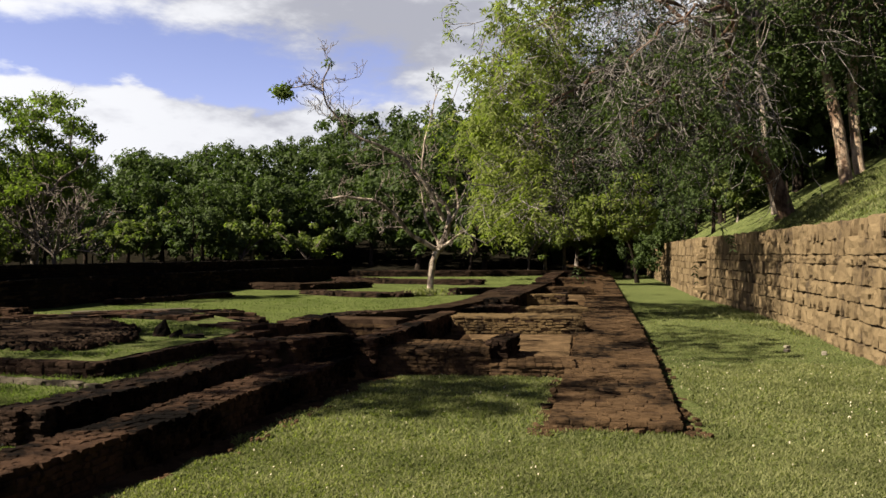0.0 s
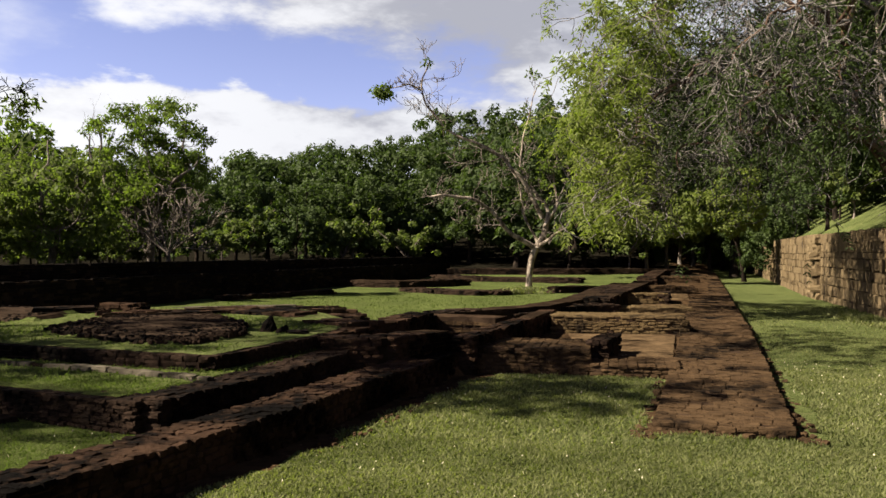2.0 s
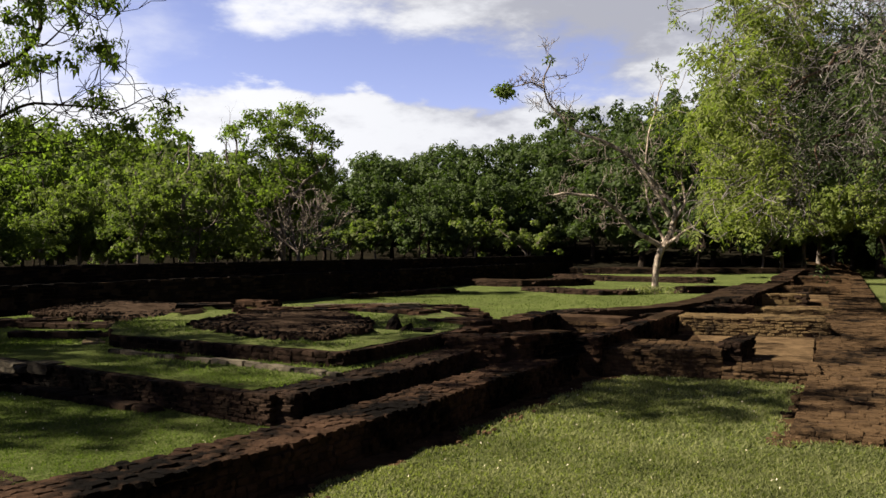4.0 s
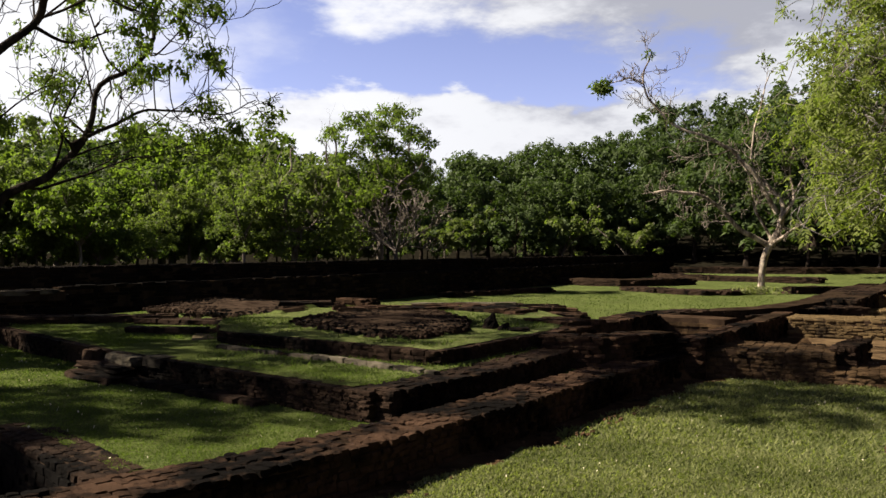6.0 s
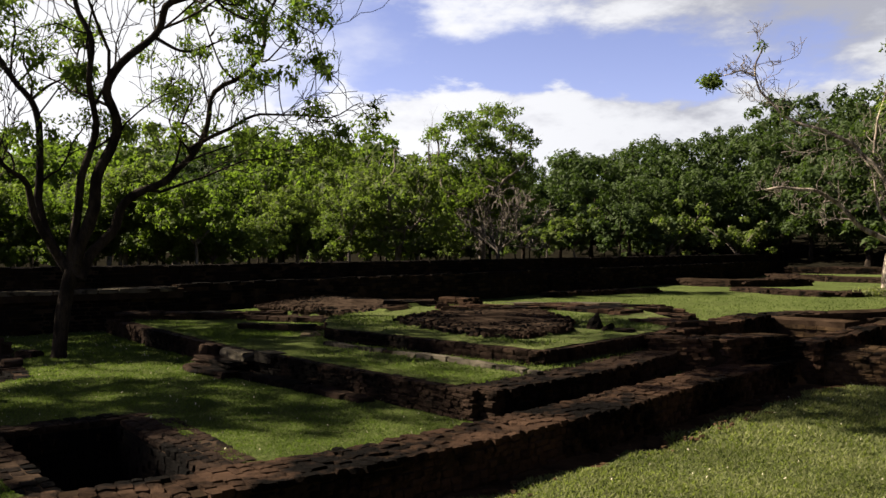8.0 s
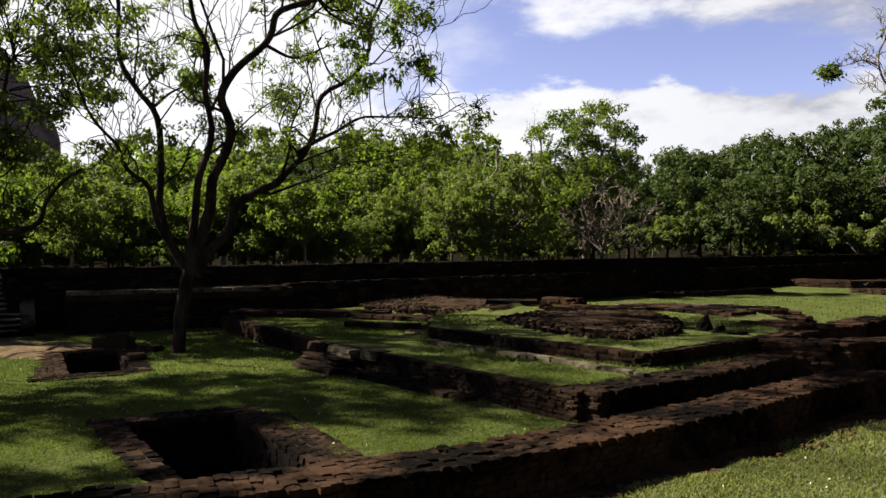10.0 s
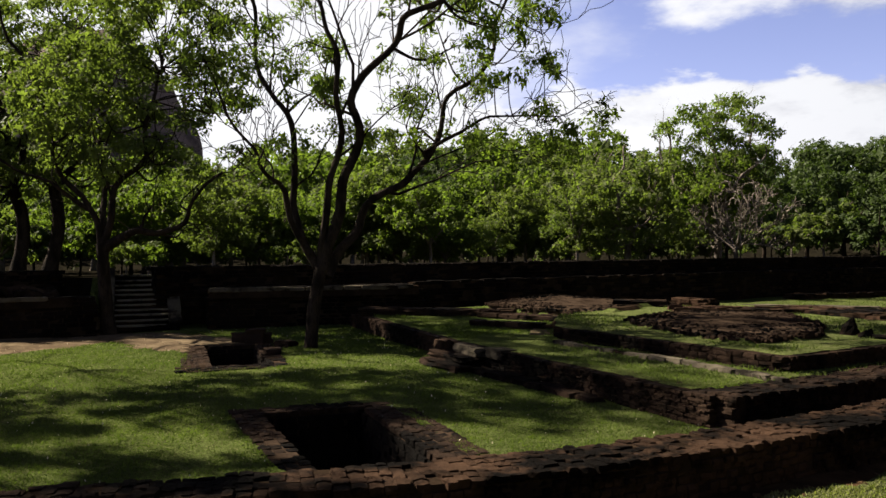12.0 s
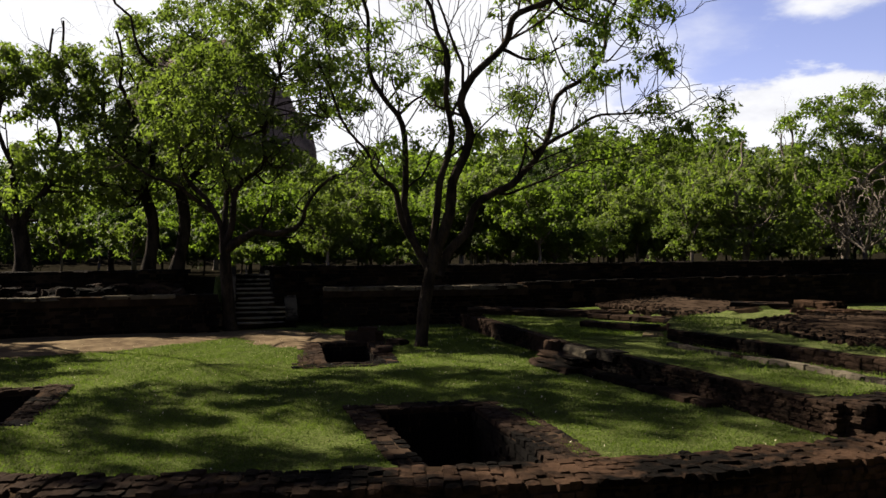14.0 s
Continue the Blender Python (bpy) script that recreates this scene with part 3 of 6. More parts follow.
wall_run("brick_wall", "thick brick cross wall facing the lawn", ((-1.3, 15.6), (0.95, 15.4)), 1.75, 0.0, 0.47, "brick", (0.15, 0.2, 0.066), 300, "LRXE", 0.04, 1.2, near=(0.2, 14.4), seed=14)
wall_run("brick_wall", "low brick step between the cross wall and the broad wall", ((0.95, 15.0), (2.4, 14.85)), 1.15, 0.0, 0.24, "brick", (0.15, 0.2, 0.066), 150, "LRXE", 0.04, 1.2, near=(1.7, 14.0), seed=15)
wall_run("brick_wall", "upright brick cross wall between two rooms", ((0.3, 20.95), (3.55, 20.9)), 1.35, 0.12, 0.61, "tan", (0.22, 0.16, 0.062), 200, "LRTE", 0.04, 1.1, near=(2, 20.2), seed=16)
wall_run("brick_wall", "low stepped brick cross wall", ((1.9, 27.6), (4.9, 27.9)), 1.3, 0.12, 0.36, "tan", (0.25, 0.17, 0.075), 0, "LRTE", 0.05, 1.2, seed=17)
wall_run("brick_wall", "reddish brick cross wall with a broken end", ((2.9, 31.3), (4.6, 31.5)), 0.9, 0.15, 0.62, "tan", (0.26, 0.18, 0.08), 0, "LRTE", 0.05, 1.2, seed=18)
wall_run("brick_wall", "short dark stub of brick in the farther room", ((4.55, 31.0), (4.9, 33.0)), 0.45, 0.15, 0.62, "dark", (0.26, 0.18, 0.08), 0, "LRTE", 0.05, 1.4, seed=30, worn=0.3)
wall_run("brick_wall", "distant low brick cross wall", ((4.3, 38.5), (7.0, 38.5)), 1.2, 0.15, 0.62, "brick", (0.28, 0.2, 0.085), 0, "LRTE", 0.06, 1.4, seed=19)
wall_run("brick_wall", "distant low brick cross wall", ((6.2, 50.0), (9.2, 50.0)), 1.5, 0.15, 0.7, "brick", (0.3, 0.24, 0.09), 0, "LRTE", 0.06, 1.4, seed=20)
wall_run("brick_wall", "weathered brick wall running back from the platform corner", ((-3.5, 13.05), (-2.55, 13.2), (-1.8, 14.7)), 0.6, 0.24, 0.8, "old", (0.2, 0.16, 0.066), 200, "LRTE", 0.05, 1.2, near=(-2.8, 12.9), seed=21, worn=0.3)
wall_run("brick_wall", "brick side wall of a sunken room", ((-3.75, 13.3), (-3.3, 15.2), (-2.65, 18.6)), 0.6, 0.3, 0.8, "old", (0.24, 0.18, 0.072), 0, "LRTE", 0.06, 1.3, seed=22)
wall_run("brick_wall", "brick end wall of the sunken room", ((-2.6, 18.9), (-1.5, 18.9), (-0.8, 18.6)), 0.7, 0.1, 0.72, "brick", (0.24, 0.18, 0.075), 0, "LRTE", 0.08, 1.4, seed=23, worn=0.3)
wall_run("brick_wall", "broken brick wall at the edge of the far lawn", ((-2.6, 20.0), (-1.6, 21.3), (-0.2, 22.9), (0.95, 26.0), (2.0, 31.0), (3.9, 40.2)), 0.8, 0.15, 0.7, "dark", (0.27, 0.2, 0.078), 0, "LRTE", 0.08, 1.6, seed=31, worn=0.7)
wall_run("brick_wall", "low dark cross wall behind the sunken room", ((-1.4, 21.9), (0.3, 22.2)), 0.7, 0.15, 0.55, "dark", (0.27, 0.2, 0.078), 0, "LRTE", 0.08, 1.4, seed=32, worn=0.55)
wall_run("brick_wall", "low brick cross wall behind the upright one", ((0.4, 24.4), (2.2, 25.2)), 0.8, 0.15, 0.6, "dark", (0.27, 0.2, 0.078), 0, "LRTE", 0.08, 1.4, seed=33, worn=0.55)
wall_run("brick_wall", "low rubble wall across the far lawn", ((-6.3, 39.6), (-4.4, 37.2), (-2.4, 36.2), (-0.9, 38.9)), 1.3, 0.2, 0.44, "dark", (0.3, 0.22, 0.07), 0, "LRTE", 0.12, 2.0, seed=24, worn=0.75)
wall_run("brick_wall", "rubble footing reaching from the terrace to the far lawn", ((-11.6, 45.0), (-7.2, 43.5), (-4.5, 46.5)), 1.5, 0.2, 0.62, "dark", (0.3, 0.22, 0.07), 0, "LRTE", 0.12, 2.0, seed=34, worn=0.75)
wall_run("brick_wall", "far low brick footings at the end of the site", ((-7.0, 56.0), (-3.4, 52.5), (2.5, 50.5)), 1.2, 0.25, 0.58, "dark", (0.34, 0.26, 0.08), 0, "LRTE", 0.12, 2.0, seed=25, worn=0.75)
wall_run("brick_wall", "far brick wall before the trees", ((-7.0, 62.0), (2.0, 62.0), (11.0, 64.0)), 1.6, 0.3, 0.9, "dark", (0.45, 0.3, 0.12), 0, "LRTE", 0.1, 2.0, seed=26, worn=0.65)
wall_run("brick_wall", "low brick footing beside the pale tree", ((0.6, 38.6), (2.6, 40.0)), 1.0, 0.15, 0.55, "dark", (0.3, 0.22, 0.08), 0, "LRTE", 0.1, 1.8, seed=35, worn=0.75)

# ---- raised platforms ----
wall_run("platform_wall", "dark brick front of the lower grass platform", ((-16.05, 12.92), (-9.96, 10.34), (-6.73, 9.26), (-4.24, 8.45)), 0.42, 0.186, 0.585, "dark", (0.155, 0.12, 0.047), 200, "LRXE", 0.03, 0.9, near=(-5.4, 8.6), seed=31, category="platform")
wall_run("platform_wall", "dark brick side of the lower platform", ((-4.24, 8.35), (-3.66, 10.34), (-3.28, 12.49), (-3.23, 14.43)), 0.55, 0.154, 0.606, "dark", (0.15, 0.16, 0.062), 150, "LRXE", 0.03, 1.0, near=(-3.9, 9.7), seed=32, category="platform")
wall_run("platform_wall", "brick edge of the upper grass platform", ((-8.83, 11.66), (-4.34, 10.47), (-3.6, 13.68), (-3.52, 14.22)), 0.26, 0.477, 0.80, "dark", (0.22, 0.12, 0.07), 150, "LR", 0.03, 0.7, near=(-5.4, 10.8), seed=33, category="platform")
wall_run("stone_kerb", "row of pale grey kerb stones below the upper platform", ((-8.51, 11.04), (-6.35, 10.39), (-4.04, 9.64)), 0.13, 0.52, 0.66, "grey", (0.26, 0.13, 0.11), 60, "T", 0.16, 2.0, seed=34, category="kerb", group="stone kerbs")
wall_run("stone_kerb", "stepped stone plinth at the foot of the platform", ((-9.26, 9.64), (-6.89, 8.89), (-6.03, 8.59)), 0.26, 0.154, 0.326, "dark_stone", (0.45, 0.26, 0.16), 40, "T", 0.0, 1.2, seed=35, category="kerb", group="stone kerbs")



def plate(name, label, category, poly, low, top, mats, seed, ragged=0.05, lumps=0.018, kind="structure", rise=0.0, step=0.1):
    """A flat-topped body with a ragged outline, cut into rings from its edge to its middle."""
    pts = []
    for (x1, y1), (x2, y2) in zip(poly, poly[1:] + poly[:1]):
        n = max(1, round(math.hypot(x2 - x1, y2 - y1) / step))
        pts += [(x1 + (x2 - x1) * i / n, y1 + (y2 - y1) * i / n) for i in range(n)]
    cx, cy = sum(p[0] for p in pts) / len(pts), sum(p[1] for p in pts) / len(pts)
    n = len(pts)
    rings = ((1.0, low, 0), (1.0, top - 0.05, 0), (0.993, top - 0.012, 0), (0.975, top, 1), (0.94, top, 1), (0.88, top, 1), (0.8, top, 1), (0.7, top, 1), (0.58, top, 1), (0.44, top, 1), (0.28, top, 1), (0.12, top, 1))
    verts, faces, index = [], [], []
    for k, (f, z, on_top) in enumerate(rings):
        for x, y in pts:
            d = Vector((x - cx, y - cy, 0))
            out = (noise.noise((x * 2.2, y * 2.2, seed)) + 0.6 * noise.noise((x * 7, y * 7, seed + 3))) * ragged * f
            p = Vector((cx, cy, 0)) + d * f + d.normalized() * out
            bump_z = (lumps * (noise.noise((p.x * 1.3, p.y * 1.3, seed)) + 0.6 * noise.noise((p.x * 5, p.y * 5, seed))) + rise * (1 - f) ** 0.6) if on_top else 0.01 * noise.noise((x * 4, y * 4, k))
            verts.append((p.x, p.y, z + bump_z))
    for k in range(len(rings) - 1):
        for i in range(n):
            j = (i + 1) % n
            faces.append((k * n + i, k * n + j, (k + 1) * n + j, (k + 1) * n + i))
            index.append(1 if k < 2 else 0)
    faces.append(tuple((len(rings) - 1) * n + i for i in range(n)))
    index.append(0)
    ob = new(name, mesh_from(name, verts, faces, mats, index))
    return tagged(ob, label, category, kind=kind)


LAWN_1 = ((-16.0, 12.95), (-9.98, 10.24), (-6.76, 9.16), (-4.55, 8.45), (-4.0, 10.34), (-3.7, 12.49), (-3.6, 14.4), (-8.62, 18.85), (-15.08, 19.39))
LAWN_2 = ((-8.95, 11.66), (-4.33, 10.45), (-3.57, 13.66), (-3.5, 15.72), (-5.38, 18.85), (-10.34, 19.17), (-10.3, 13.46))
# Upper platform gets the paler turf, so its sunlight is partly in the colour.
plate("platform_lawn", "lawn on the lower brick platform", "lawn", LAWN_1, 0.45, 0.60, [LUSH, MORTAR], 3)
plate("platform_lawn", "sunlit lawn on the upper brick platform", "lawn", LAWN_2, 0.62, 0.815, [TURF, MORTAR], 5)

# ---- trodden floors of the small rooms ----
plate("bare_patch", "pale bare earth at the end of a low platform wall", "soil", ((-10.3, 12.75), (-9.95, 13.1), (-9.2, 12.1), (-9.55, 11.7)), 0.45, 0.625, [PATH_SOIL, PATH_SOIL], 10, 0.06, 0.012)
plate("room_floor", "pale trodden earth floor of a small room", "floor", ((0.9, 16.6), (2.5, 15.65), (3.28, 20.2), (0.7, 20.2)), 0.0, ROOM_Z + 0.035, [SANDY_SOIL, SANDY_SOIL], 7, 0.03, 0.02)
plate("room_floor", "pale earth between the farther cross walls", "floor", ((3.2, 28.8), (5.0, 28.8), (5.4, 30.7), (3.4, 30.7)), 0.0, ROOM_Z + 0.09, [SANDY_SOIL, SANDY_SOIL], 8, 0.03, 0.02)
plate("room_floor", "pale earth floor of a distant room", "floor", ((4.9, 33.6), (5.95, 33.6), (6.6, 37.7), (5.2, 37.7)), 0.0, ROOM_Z + 0.13, [SANDY_SOIL, SANDY_SOIL], 9, 0.03, 0.02)

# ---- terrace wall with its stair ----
wall_run("terrace_wall", "long brick retaining wall of the terrace, coloured black for shade", TERRACE_NORTH, 1.0, 0.154, 1.769, "black", (0.42, 0.26, 0.095), 150, "RTE", 0.05, 1.6, near=(-18.3, 12.9), seed=41, category="retaining wall", group="terrace walls")
wall_run("terrace_wall", "upper terrace wall coloured black for shade, behind a rubble ledge", TERRACE_SOUTH, 0.9, 0.908, 1.683, "black", (0.42, 0.26, 0.095), 60, "RTE", 0.05, 1.6, near=(-22.6, 4.3), seed=45, category="retaining wall", group="terrace walls")
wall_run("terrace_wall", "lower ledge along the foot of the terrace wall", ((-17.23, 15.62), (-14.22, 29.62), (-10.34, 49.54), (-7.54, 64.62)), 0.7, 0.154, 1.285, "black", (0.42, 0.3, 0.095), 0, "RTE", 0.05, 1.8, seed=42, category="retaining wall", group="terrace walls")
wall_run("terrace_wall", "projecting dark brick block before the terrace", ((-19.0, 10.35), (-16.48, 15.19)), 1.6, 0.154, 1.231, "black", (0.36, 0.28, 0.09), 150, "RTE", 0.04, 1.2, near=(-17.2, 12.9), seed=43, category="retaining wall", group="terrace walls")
wall_run("terrace_wall", "lower wall beside the stair, coloured black for shade", LEDGE_WALL, 0.8, 0.154, 1.123, "black", (0.36, 0.28, 0.09), 0, "RTE", 0.05, 1.4, seed=44, category="retaining wall", group="terrace walls")


def build_stair(origin, heading, width, count, rise, tread, label, low=LAWN_Z):
    """Worn steps between two sloping flanks with a coping."""
    ob = thing("stair", label, "stair", at=(*origin, low))
    rng = random.Random(5)
    m = Matrix.Translation((*origin, low)) @ Matrix.Rotation(heading, 4, "Z")
    for i in range(count):
        p = m @ Vector((rng.uniform(-0.02, 0.02), i * tread + tread * 0.75, rise * (i + 0.5) + rng.uniform(-0.008, 0.008)))
        # Pale tread over dark riser: the sunlit step edges are put into the colour.
        tread_stone = new("tread", rng.choice(STEP_STONES))
        tread_stone.parent = ob
        tread_stone.matrix_basis = Matrix.Translation(-ob.location) @ Matrix.LocRotScale(p + Vector((0, 0, rise * 0.5)), Euler((rng.uniform(-0.012, 0.012), rng.uniform(-0.012, 0.012), heading + rng.uniform(-0.02, 0.02))), (width * rng.uniform(0.9, 0.99), tread * 1.62, 0.042))
        step = new("step", rng.choice(DARK_STONES))
        step.parent = ob
        step.matrix_basis = Matrix.Translation(-ob.location) @ Matrix.LocRotScale(p, Euler((rng.uniform(-0.015, 0.015), rng.uniform(-0.01, 0.01), heading + rng.uniform(-0.02, 0.02))), (width, tread * 1.5, rise * 1.05))
    for side in (-1, 1):
        for name, lift, thick, wide, mat, words in (("side_wall", -1.2, 1.25, 0.26, BLACK_BRICK[1], "sloping brick flank"), ("coping", 0.05, 0.06, 0.30, GREY_STONE[1], "pale coping for the lit edge of the flank")):
            verts, n = [], 10
            for k in range(n + 1):
                f = k / n
                for dx in (-wide / 2, wide / 2):
                    for up in (lift, lift + thick):
                        jit = rng.uniform(-0.012, 0.012)
                        verts.append(tuple(m @ Vector((side * (width / 2 + wide / 2 - 0.02) + dx + jit, f * count * tread, max(-0.3, 0.12 + f * count * rise + up + jit)))))
            faces = [(0, 1, 3, 2), (4 * n, 4 * n + 2, 4 * n + 3, 4 * n + 1)]
            for k in range(n):
                for a, b2 in ((0, 1), (1, 3), (3, 2), (2, 0)):
                    faces.append((4 * k + a, 4 * k + 4 + a, 4 * k + 4 + b2, 4 * k + b2))
            part(name, mesh_from(name, verts, faces, mat), ob, words)
    return ob


# Pale stone colour that stands in for sunlight on the treads.
GREY_STEP = [masonry("lit_grey_step", (0.23, 0.2, 0.155), (0.08, 0.067, 0.052), (0.02, 0.017, 0.014), 0.5, 0.7, joined=j) for j in (False, True)]
STEP_STONES = block_set(8, 6, 2, 0.03, GREY_STEP)
build_stair((-19.2, 8.75), radians(66), 1.3, 11, 0.116, 0.21, "dark worn brick stair up to the terrace")
build_stair((-16.0, 26.6), radians(62), 1.5, 7, 0.15, 0.28, "dark brick steps against the terrace wall", 0.3)
# Pale stones draw the lit top edges of block and ledge.
wall_run("stone_kerb", "pale coping along the projecting brick block, for its lit edge", ((-18.3, 10.0), (-15.78, 14.8)), 0.3, 1.15, 1.26, "grey", (0.5, 0.28, 0.1), 40, "T", 0.08, 1.0, seed=46, category="kerb", group="stone kerbs")
wall_run("stone_kerb", "pale coping along the ledge, for its lit edge", ((-22.0, -6.0), (-20.55, 3.02), (-19.3, 7.2)), 0.3, 1.05, 1.15, "grey", (0.5, 0.28, 0.09), 40, "T", 0.2, 1.2, seed=47, category="kerb", group="stone kerbs")

# ---- stone retaining wall under the bank ----
wall_run("retaining_wall", "coursed sandstone block retaining wall, sunlit and stained", BANK_WALL, 0.9, -0.05, 2.9, "ashlar", (0.56, 0.5, 0.36), 300, "LT", 0.0, 2.6, uneven=0.36, vary=(0.4, 1.5), near=(9.5, 19), seed=51, category="stone wall", group="bank walls")
wall_run("retaining_wall", "far stretch of the sandstone block retaining wall", BANK_WALL_FAR, 0.9, -0.05, 2.9, "ashlar", (0.66, 0.5, 0.34), 60, "LTE", 0.0, 2.6, uneven=0.36, vary=(0.45, 1.5), near=(13, 40), seed=52, category="stone wall", group="bank walls")


# ---- sunken brick-lined pits ----
def build_pit(name, poly, rims, label, seed):
    """Four brick linings round a hole, their tops flush with the lawn."""
    cx, cy = sum(p[0] for p in poly) / 4, sum(p[1] for p in poly) / 4
    ob = thing(name, label, "pit", "sunken pits", at=(cx, cy, LAWN_Z))
    rng = random.Random(seed)
    pieces, shade_lining = [], []
    for rim, (x1, y1), (x2, y2) in zip(rims, poly, poly[1:] + poly[:1]):
        a = math.atan2(y2 - y1, x2 - x1)
        nx, ny = math.sin(a), -math.cos(a)
        if (cx - x1) * nx + (cy - y1) * ny > 0:
            nx, ny = -nx, -ny
        line = ((x1 + nx * rim / 2 - math.cos(a) * rim, y1 + ny * rim / 2 - math.sin(a) * rim), (x2 + nx * rim / 2, y2 + ny * rim / 2))
        part("lining_core", core_mesh("lining_core", line, rim / 2 - 0.03, -0.8, LAWN_Z - 0.005, BRICK_DUST, rng), ob)
        total, get = along(line)
        lanes = max(3, round(rim / 0.11))
        for lane in range(lanes):
            s = rng.uniform(0.0, 0.1)
            while s < total:
                l = 0.2 * rng.uniform(0.7, 1.2)
                p, _ = get(s)
                o = (lane + 0.5) * rim / lanes - rim / 2
                if rng.random() < 0.9:
                    pieces.append((p[0] + nx * o, p[1] + ny * o, LAWN_Z - 0.026 + rng.uniform(-0.009, 0.004), a + rng.uniform(-0.09, 0.09), rng.uniform(-0.02, 0.02), l * rng.uniform(0.85, 1.0), rim / lanes * rng.uniform(0.8, 1.0), 0.07))
                s += l
        # Courses below the rim are laid in black brick: the pit's shade as colour.
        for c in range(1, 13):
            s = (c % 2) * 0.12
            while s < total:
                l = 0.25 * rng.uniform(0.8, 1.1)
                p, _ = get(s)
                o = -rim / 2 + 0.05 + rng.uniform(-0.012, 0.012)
                shade_lining.append((p[0] + nx * o, p[1] + ny * o, LAWN_Z - 0.03 - c * 0.078, a, 0, l * 0.96, 0.14, 0.07))
                s += l
    pieces.sort(key=lambda q: -q[2])
    lay(ob, pieces, "dark", 60, "brickwork")
    lay(ob, shade_lining, "black", 0, "lining")


build_pit("brick_pit", PIT_A, (0.36, 0.4, 0.56, 0.38), "square brick-lined pit sunk in the lawn beside the near wall", 61)
build_pit("brick_pit", PIT_B, (0.5, 0.55, 0.36, 0.4), "small brick-lined pit with a broken corner", 62)
build_pit("brick_pit", PIT_C, (0.4, 0.5, 0.34, 0.34), "brick-lined pit with a pale rim in the lawn", 63)


# ---- rubble mounds and loose stones ----
def build_mound(poly, label, seed, z, count, size):
    cx, cy = sum(p[0] for p in poly) / len(poly), sum(p[1] for p in poly) / len(poly)
    ob = thing("rubble_mound", label, "rubble", "rubble mounds", at=(cx, cy, z))
    rng = random.Random(seed)
    xs, ys = [p[0] for p in poly], [p[1] for p in poly]
    pieces = []
    while len(pieces) < count:
        x, y = rng.uniform(min(xs), max(xs)), rng.uniform(min(ys), max(ys))
        if inside(poly, np.array(x), np.array(y)):
            pieces.append((x, y, z + rng.uniform(0.004, 0.026), rng.choice((0.2, 1.77)) + rng.uniform(-0.5, 0.5), rng.uniform(-0.09, 0.09), size * rng.uniform(0.4, 0.9), size * 0.6 * rng.uniform(0.5, 1.0), 0.035 * rng.uniform(0.7, 1.3)))
    for (x1, y1), (x2, y2) in zip(poly, poly[1:] + poly[:1]):
        n = int(math.hypot(x2 - x1, y2 - y1) / (size * 0.9))
        for i in range(n):
            f = i / n
            pieces.append((x1 + (x2 - x1) * f + rng.uniform(-0.06, 0.03), y1 + (y2 - y1) * f + rng.uniform(-0.04, 0.04), z - 0.03 + rng.uniform(-0.015, 0.01), math.atan2(y2 - y1, x2 - x1) + rng.uniform(-0.35, 0.35), rng.uniform(-0.12, 0.12), size * rng.uniform(0.6, 1.1), size * 0.6, 0.05))
    rng.shuffle(pieces)
    lay(ob, pieces, "dark", 120, "rubble")
    core = plate("mound_core", "", "", shrunk(poly, 0.985), z - 0.3, z, [BRICK_DUST, BRICK_DUST], seed, 0.08, 0.03, "", 0.05)
    core.parent = ob
    core.matrix_parent_inverse = Matrix.Translation(-ob.location)


build_mound(MOUND_1, "flat mound of dark broken bricks on the upper platform", 71, 0.895, 1300, 0.082)
build_mound(MOUND_2, "low mound of broken bricks before the terrace wall", 72, 0.785, 1300, 0.09)
wall_run("platform_wall", "stack of flat dark slabs at the end of the lower platform", ((-15.62, 12.82), (-12.39, 14.75)), 0.7, 0.369, 0.77, "dark", (0.5, 0.3, 0.1), 60, "LRTE", 0.05, 1.6, near=(-14.0, 12.9), seed=36, category="platform")
wall_run("platform_wall", "low brick wall on the lower platform", ((-11.6, 12.3), (-9.6, 12.75)), 0.26, 0.477, 0.73, "dark", (0.3, 0.2, 0.08), 0, "LRTE", 0.05, 1.6, seed=37, category="platform")
wall_run("platform_wall", "low brick edge between grass strips", ((-12.92, 14.00), (-9.91, 14.43)), 0.35, 0.477, 0.72, "dark", (0.32, 0.2, 0.08), 0, "LRTE", 0.05, 1.6, seed=38, category="platform")
wall_run("platform_wall", "broken brick edge beyond the mound", ((-9.26, 16.37), (-6.68, 17.66), (-4.95, 17.02)), 0.9, 0.585, 0.908, "old", (0.3, 0.22, 0.08), 0, "LRTE", 0.12, 2.4, seed=39, category="platform")
wall_run("platform_wall", "low brick block on the upper platform", ((-4.20, 15.51), (-3.23, 14.86)), 0.8, 0.477, 0.886, "old", (0.28, 0.2, 0.08), 0, "LRTE", 0.08, 2.0, seed=40, category="platform")


wall_run("platform_wall", "square dark brick block behind the mound", ((-10.0, 17.85), (-9.2, 17.9)), 0.8, 0.5, 0.99, "old", (0.24, 0.2, 0.08), 0, "LRTE", 0.05, 1.4, seed=48, category="platform")
wall_run("platform_wall", "stack of dark slabs beside the brick block", ((-10.9, 16.9), (-9.9, 17.4)), 0.6, 0.6, 0.95, "dark", (0.4, 0.25, 0.09), 0, "LRTE", 0.05, 1.6, seed=49, category="platform")
wall_run("stone_kerb", "pale stone edging behind the mound", ((-10.1, 20.2), (-7.6, 20.9), (-6.6, 20.4)), 0.4, 0.4, 0.62, "grey", (0.6, 0.35, 0.12), 20, "LRT", 0.1, 1.4, seed=50, category="kerb", group="stone kerbs")
